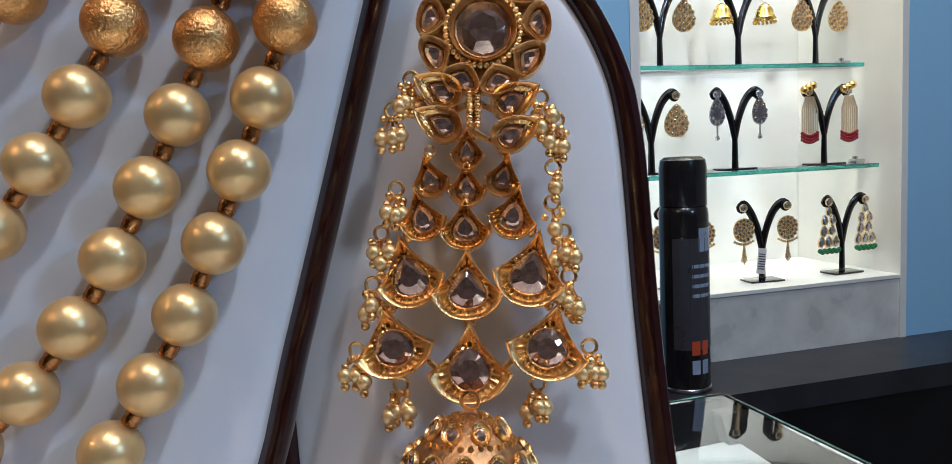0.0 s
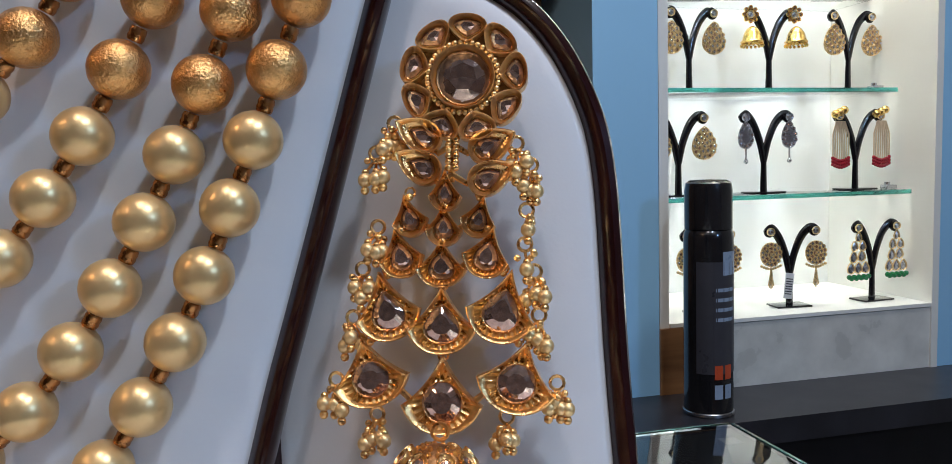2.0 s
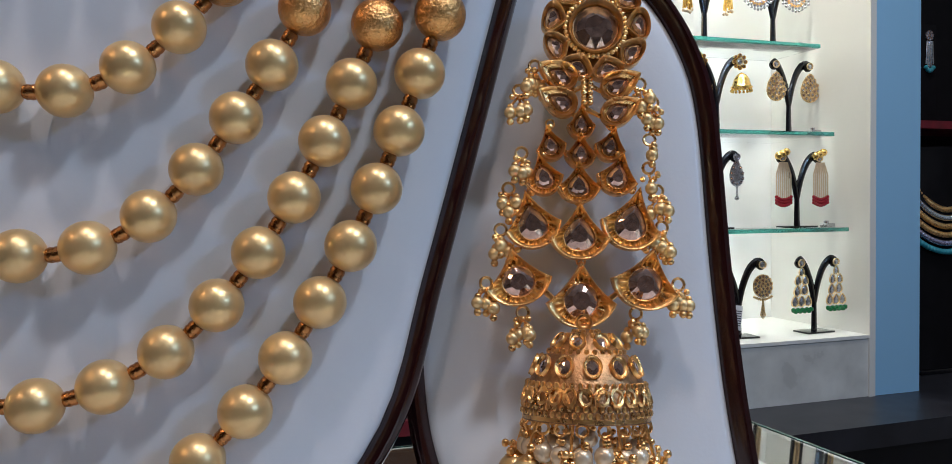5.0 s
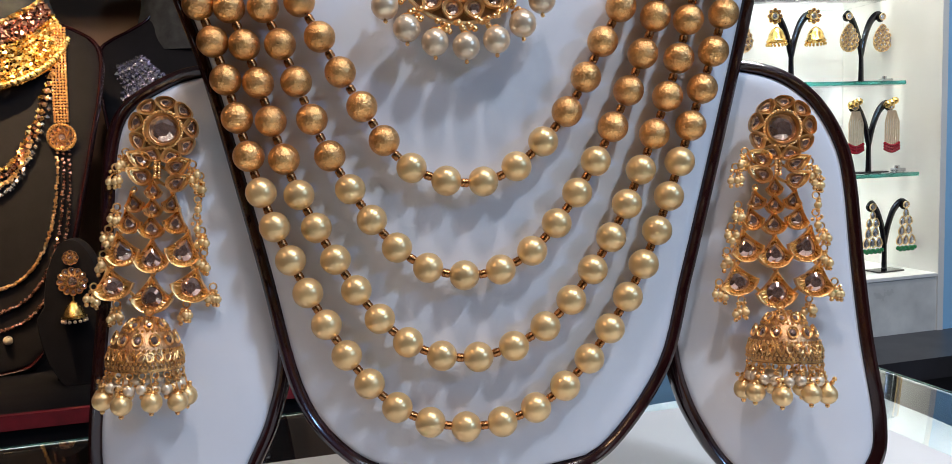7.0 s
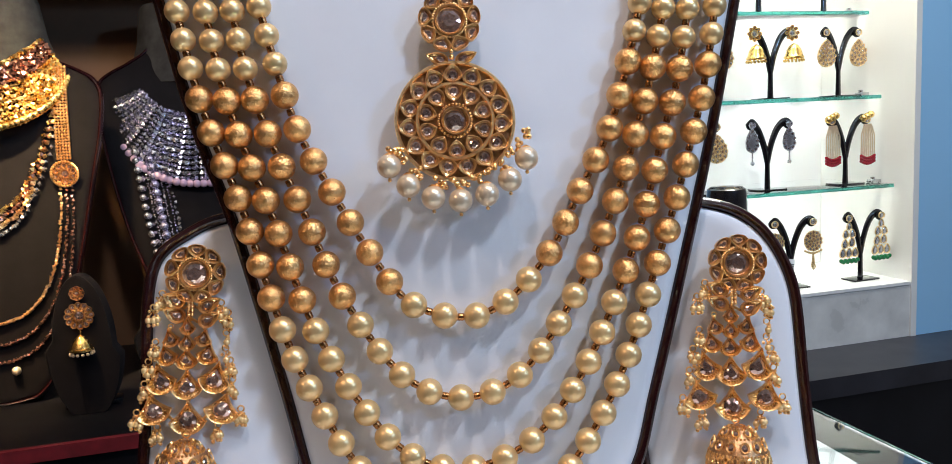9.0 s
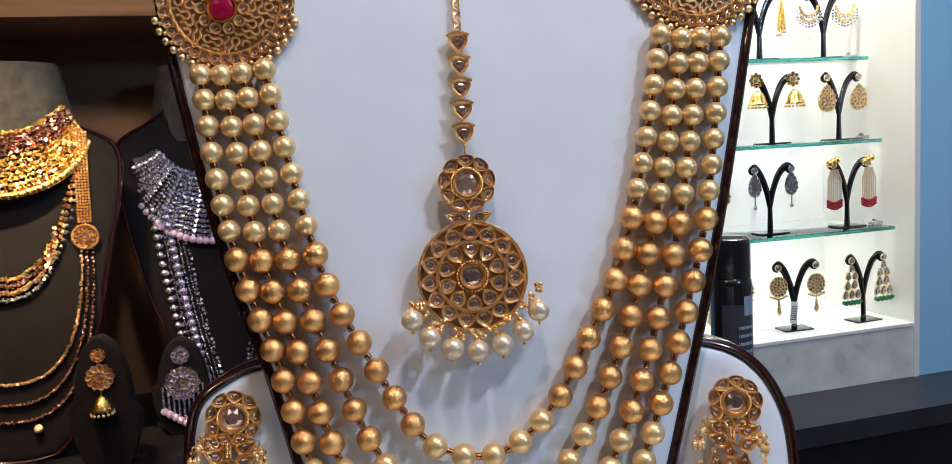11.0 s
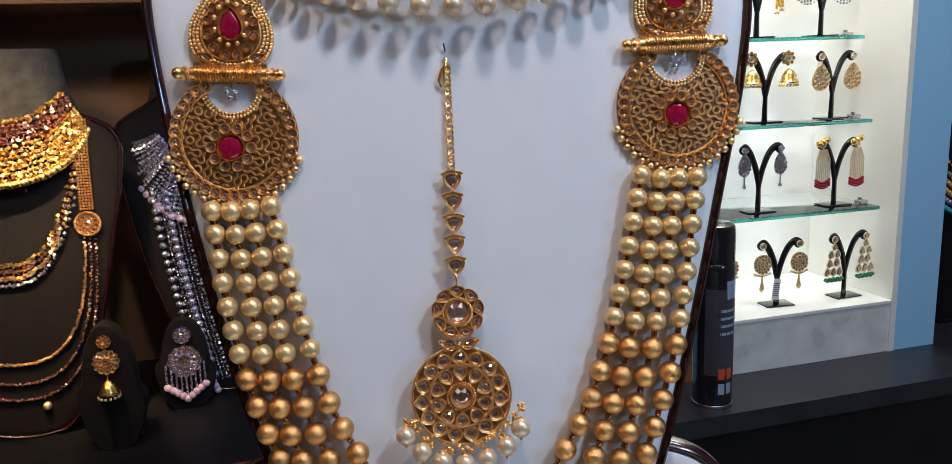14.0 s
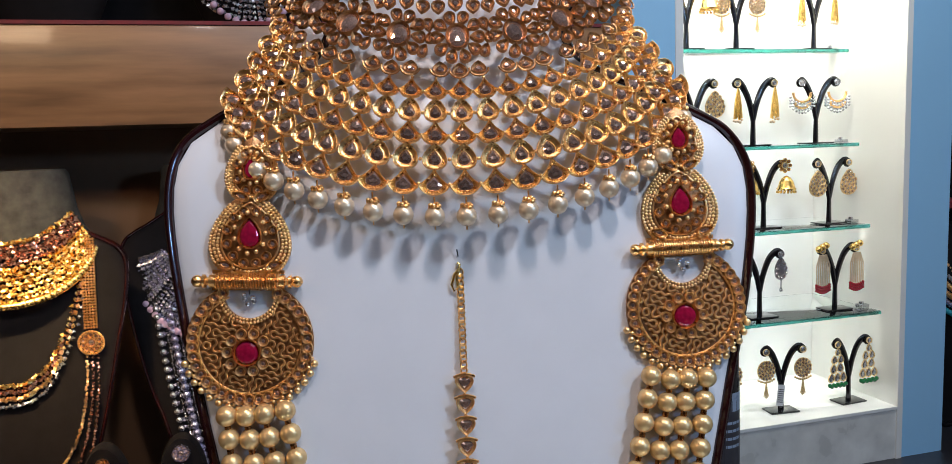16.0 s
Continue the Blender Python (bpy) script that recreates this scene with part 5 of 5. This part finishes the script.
M1 = dark_bust(-0.352, 0.715, PLAT + 0.0005, 0, "black velvet necklace bust with worn grey neck")
set1 = thing("layered_necklace", "bright gold layered necklace on a black bust", "necklace", m=M1)
for k in range(13):
    pts = []
    half, zc = 0.100 - 0.0012 * k, 0.306 + 0.0058 * k
    for a in np.linspace(-78 + 1.8 * k, 78 - 1.8 * k, 120 - 3 * k):
        p = radians(a)
        pts.append((half * math.sin(p), -0.004 + 0.05 * (1 - math.cos(p)) + 0.028 * k / 13 + random.Random(k * 99 + int(a)).uniform(-0.001, 0.001), zc + 0.075 * (1 - math.cos(p)) ** 1.1))
    stones(set1, "collar_band", pts, 0.0029 if k else 0.0044, GOLD_BRIGHT if k < 8 or k == 12 else ROSE)
for k, (drop_z, mat) in enumerate(((0.213, GOLD_BRIGHT), (0.206, ROSE), (0.198, GOLD))):
    pts = [face(x, drop_z + 0.135 * (abs(x) / 0.085) ** 2.6, 0.005) for x in np.linspace(-0.085, 0.085, 74)]
    stones(set1, "spike_band", pts, 0.0030, mat)
pts = [face(x, 0.190 + 0.135 * (abs(x) / 0.088) ** 2.6, 0.005) for x in np.linspace(-0.086, 0.086, 60)]
stones(set1, "spike_edge", pts, 0.0026, SILVER)
for s in (-1, 1):
    g = Geo()
    for i in range(5):
        for k in range(32):
            g.ball(face(s * (0.089 + 0.0032 * (i - 2)), 0.272 + 0.0033 * k, 0.005), 0.0017, 6, 4)
    part("mesh_strap", g, GOLD, set1, "ball-mesh gold strap")
    br = part("round_brooch", Geo(), GOLD, set1, m=pose(s * 0.089, face(0, 0.255)[1] - 0.002, 0.255))
    flower(br, 0, 0, 4.2, 11.5, 10, 2.6, gold=GOLD, name="brooch_flower")
    g = Geo()
    for i in range(30):
        a = 2 * math.pi * i / 30
        g.ball((0.0135 * math.cos(a), -0.002, 0.0135 * math.sin(a)), 0.0018, 6, 5)
    part("brooch_rim", g, GOLD, br)
for k, (low, x0, mat) in enumerate(((0.094, 0.083, GOLD), (0.070, 0.089, ROSE), (0.050, 0.095, ROSE))):
    pts = []
    for t in np.linspace(-1, 1, 190):
        pts.append(face(x0 * math.sin(t * math.pi / 2) ** 1 * (1 - 0.10 * (1 - abs(t))), low + (0.245 - low) * (abs(t) ** 2.4), 0.004))
    stones(set1, "long_strand", pts, 0.0019, mat)
g = Geo()
g.ball(face(0.02, 0.040, 0.005), 0.005, 10, 8)
part("end_pearl", g, PEARL_WHITE, set1)


def dark_earring(u, w, z, stone_mat, bead_mat, label, bell, size=1.0):
    m = ROOM @ pose(u, w, PLAT + 0.0003)
    h = z - PLAT
    st = thing("earring_holder", "black velvet earring holder on the platform", "earring holder", "black earring holders", m)
    g = Geo()
    line = [(0.030 * math.sin(a) * (1.0 + 0.25 * (math.cos(a) < 0)), 0.5 * h - 0.5 * (h + 0.016) * -math.cos(a)) for a in np.linspace(0, 2 * math.pi, 40, False)]
    line = [(x, max(0.0, q)) for x, q in line]
    g.loops([[(x * k, y, q) for x, q in line] for k, y in ((1, 0.030), (1, 0.010), (0.94, 0.006), (0.2, 0.005))], True, True)
    part("plate", g, BLACK_PAD, st)
    g = Geo()
    g.box((-0.028, 0.0302, 0.0), (0.028, 0.052, 0.006), 0.001)
    part("foot", g, STAND, st)
    e = thing("dark_display_earring", label, "earring", "earrings on black holders", m @ pose(0, 0.0035, h - 0.010) @ Matrix.Scale(size, 4))
    flower(e, 0, 0, 2.6, 7.4, 8, 2.0, gold=stone_mat)
    flower(e, 0, -24, 4.6, 14.5, 12, 2.2, gold=stone_mat, name="lower_flower")
    if bell:
        g = Geo()
        g.lathe([(r * MM, q * MM) for r, q in ((0.8, -43), (4, -45), (8, -51), (10, -57), (12, -58), (12, -60), (9, -59))], 20, (0, -0.006, 0))
        g.tube(scaled([(0, -3, -38), (0, -4, -44)]), 0.9 * MM, 6)
        part("bell", g, GOLD_BRIGHT, e)
        g = Geo()
        for i in range(14):
            a = 2 * math.pi * i / 14
            g.ball((0.0112 * math.cos(a), -0.006 + 0.0112 * math.sin(a), -0.063), 0.0018, 6, 5)
        part("bell_fringe", g, bead_mat, e)
    else:
        g, b = Geo(), Geo()
        for i in range(9):
            x = -16 + 4 * i
            z0, z1 = -34 + abs(i - 4) * 2.2, -56 + abs(i - 4) * 3.0
            g.tube(scaled([(x, -2, z0), (x, -2, z1)]), 1.0 * MM, 6)
            b.ball((x * MM, -0.002, (z1 - 2.4) * MM), 0.0034, 10, 8)
        part("fringe", g, stone_mat, e)
        part("bead_fringe", b, bead_mat, e, "lilac bead fringe")


dark_earring(-0.250, 0.640, 1.172, GOLD, PEARL_WHITE, "gold flower earring with bell drop on a black holder", True)

M2 = dark_bust(-0.116, 0.785, PLAT + 0.0005, 0, "black velvet necklace bust behind the white one")
set2 = thing("lilac_necklace", "silver and lilac stone necklace on a black bust", "necklace", m=M2)
for k in range(14):
    half, zc = 0.118 - 0.0016 * k, 0.232 + 0.0064 * k
    pts = []
    for i, a in enumerate(np.linspace(-76 + 2.4 * k, 76 - 2.4 * k, 40 if k == 0 else 66)):
        p = radians(a)
        pts.append((half * math.sin(p), -0.006 + 0.055 * (1 - math.cos(p)) + 0.0012 * ((i + k) % 3), zc + 0.150 * (1 - math.cos(p)) ** 1.2))
    stones(set2, "lilac_bead_edge" if k == 0 else "stone_band", pts, 0.0050 if k == 0 else (0.0033, 0.0026)[k % 2], LILAC if k == 0 else (SILVER, LILAC_METAL, SILVER, LILAC_METAL)[k % 4])
STRAP = ((-0.019, 40, 0.0027, SILVER), (-0.0145, 70, 0.0014, LILAC_METAL), (-0.009, 80, 0.0015, SILVER), (-0.001, 25, 0.0058, LILAC_METAL),
         (0.0065, 80, 0.0015, SILVER), (0.0155, 23, 0.0046, SILVER), (0.0115, 23, 0.0030, LILAC_METAL))
for s in (-1, 1):
    for x, n, r, mat in STRAP:
        pts = [face(s * (0.066 - 0.040 * (k / n) ** 1.3 + x), 0.275 - 0.258 * k / n, 0.003 + r * 0.5) for k in range(n)]
        stones(set2, "strap_chain", pts, r, mat)
    pts = [face(s * (0.030 - 0.012 * (k / 9) + 0.017 - 0.009 * (k / 9)), 0.06 - 0.055 * k / 9, 0.006) for k in range(10)]
    stones(set2, "lilac_bead_edge", pts, 0.0052, LILAC)
dark_earring(-0.176, 0.735, 1.140, LILAC_METAL, LILAC, "lilac and silver stone earring on a black holder", False, 1.45)

# upper shelf: dark busts and a silver necklace above the wooden band
SHELF_TOP = 1.6565
M3 = ROOM @ pose(-0.055, 0.80, SHELF_TOP + 0.0005)
ob = thing("silver_necklace", "silver stone necklace with pale pink drops on the upper shelf", "necklace", m=M3)
for k in range(4):
    pts = [(0.052 * math.sin(radians(a)) * (1 + 0.14 * k), -0.01 + 0.03 * (1 - math.cos(radians(a))), 0.034 - 0.007 * k + 0.06 * (1 - math.cos(radians(a)))) for a in np.linspace(-85, 85, 36)]
    stones(ob, "stone_band", pts, 0.0034, SILVER)
pts = [(0.060 * math.sin(radians(a)), -0.012, 0.006 + 0.065 * (1 - math.cos(radians(a)))) for a in np.linspace(-80, 80, 17)]
stones(ob, "pink_fringe", pts, 0.0046, LILAC)
for u in (-0.30, -0.055, 0.20):
    m = ROOM @ pose(u, 0.83, SHELF_TOP + 0.0005)
    t = thing("bust_stand", "black velvet bust on the upper shelf", "jewellery bust", "upper shelf busts", m)
    g = Geo()
    g.loops([[(a * math.cos(2 * math.pi * i / 28), b * math.sin(2 * math.pi * i / 28), z) for i in range(28)]
             for z, a, b in ((0.0, 0.055, 0.03), (0.05, 0.075, 0.035), (0.12, 0.10, 0.04), (0.17, 0.09, 0.045), (0.20, 0.045, 0.04), (0.26, 0.04, 0.04))], True, True)
    part("torso", g, BLACK_PAD, t)

# far display beyond the blue pier
for i, (u, w, z, mat, bead) in enumerate(((1.105, 0.93, 1.50, GOLD, TURQUOISE), (1.150, 0.93, 1.52, SILVER, RED_BEAD), (1.195, 0.93, 1.50, GOLD, SILVER), (1.240, 0.93, 1.52, SILVER, TURQUOISE))):
    m = ROOM @ pose(u, w, z)
    t = thing("hanging_earring", "sparkling stone earring in the dark far display", "earring", "far display earrings", m)
    flower(t, 0, 0, 3, 9, 8, 2.2, gold=mat)
    g = Geo()
    for k in range(5):
        g.tube(scaled([(-6 + 3 * k, -2, -10), (-8 + 4 * k, -2, -50 - 6 * math.sin(math.pi * k / 4))]), 1.3 * MM, 5)
    part("fringe", g, mat, t)
    g = Geo()
    for k in range(5):
        g.ball(((-8 + 4 * k) * MM, -0.002, (-56 - 6 * math.sin(math.pi * k / 4)) * MM), 0.004, 8, 6)
    part("beads", g, bead, t)
    g = Geo()
    g.box((-0.02, 0.002, z * 0 - (z - 1.3655)), (0.02, 0.012, 0.02), 0.002)
    piece("card_holder", g, BLACK_PAD, "black card holder on the far shelf", "holder", m=m)
m = ROOM @ pose(1.205, 0.90, LEDGE_Z + 0.0004)
far = thing("necklace_bust", "black velvet bust in the far display", "jewellery bust", m=m)
g = Geo()
g.loops([[(a * math.cos(2 * math.pi * i / 28), b * math.sin(2 * math.pi * i / 28), z) for i in range(28)]
         for z, a, b in ((0.0, 0.06, 0.03), (0.10, 0.065, 0.03), (0.24, 0.10, 0.035), (0.30, 0.09, 0.04), (0.33, 0.045, 0.04), (0.38, 0.04, 0.04))], True, True)
part("torso", g, BLACK_PAD, far)
g = Geo()
g.box((-0.05, -0.035, 0.0), (0.05, 0.035, 0.008), 0.002)
part("foot", g, STAND, far)
fn = thing("stone_necklace", "gold and blue stone necklace on a far black bust", "necklace", m=m)
for k in range(6):
    pts = [(0.085 * math.sin(radians(a)) * (1 - 0.05 * k), -0.040 + 0.035 * (1 - math.cos(radians(a))), 0.205 + 0.014 * k + 0.085 * (1 - math.cos(radians(a)))) for a in np.linspace(-80, 80, 40)]
    stones(fn, "stone_band", pts, 0.0050, (TURQUOISE, LILAC_METAL, GOLD, GOLD, SILVER, GOLD)[k])
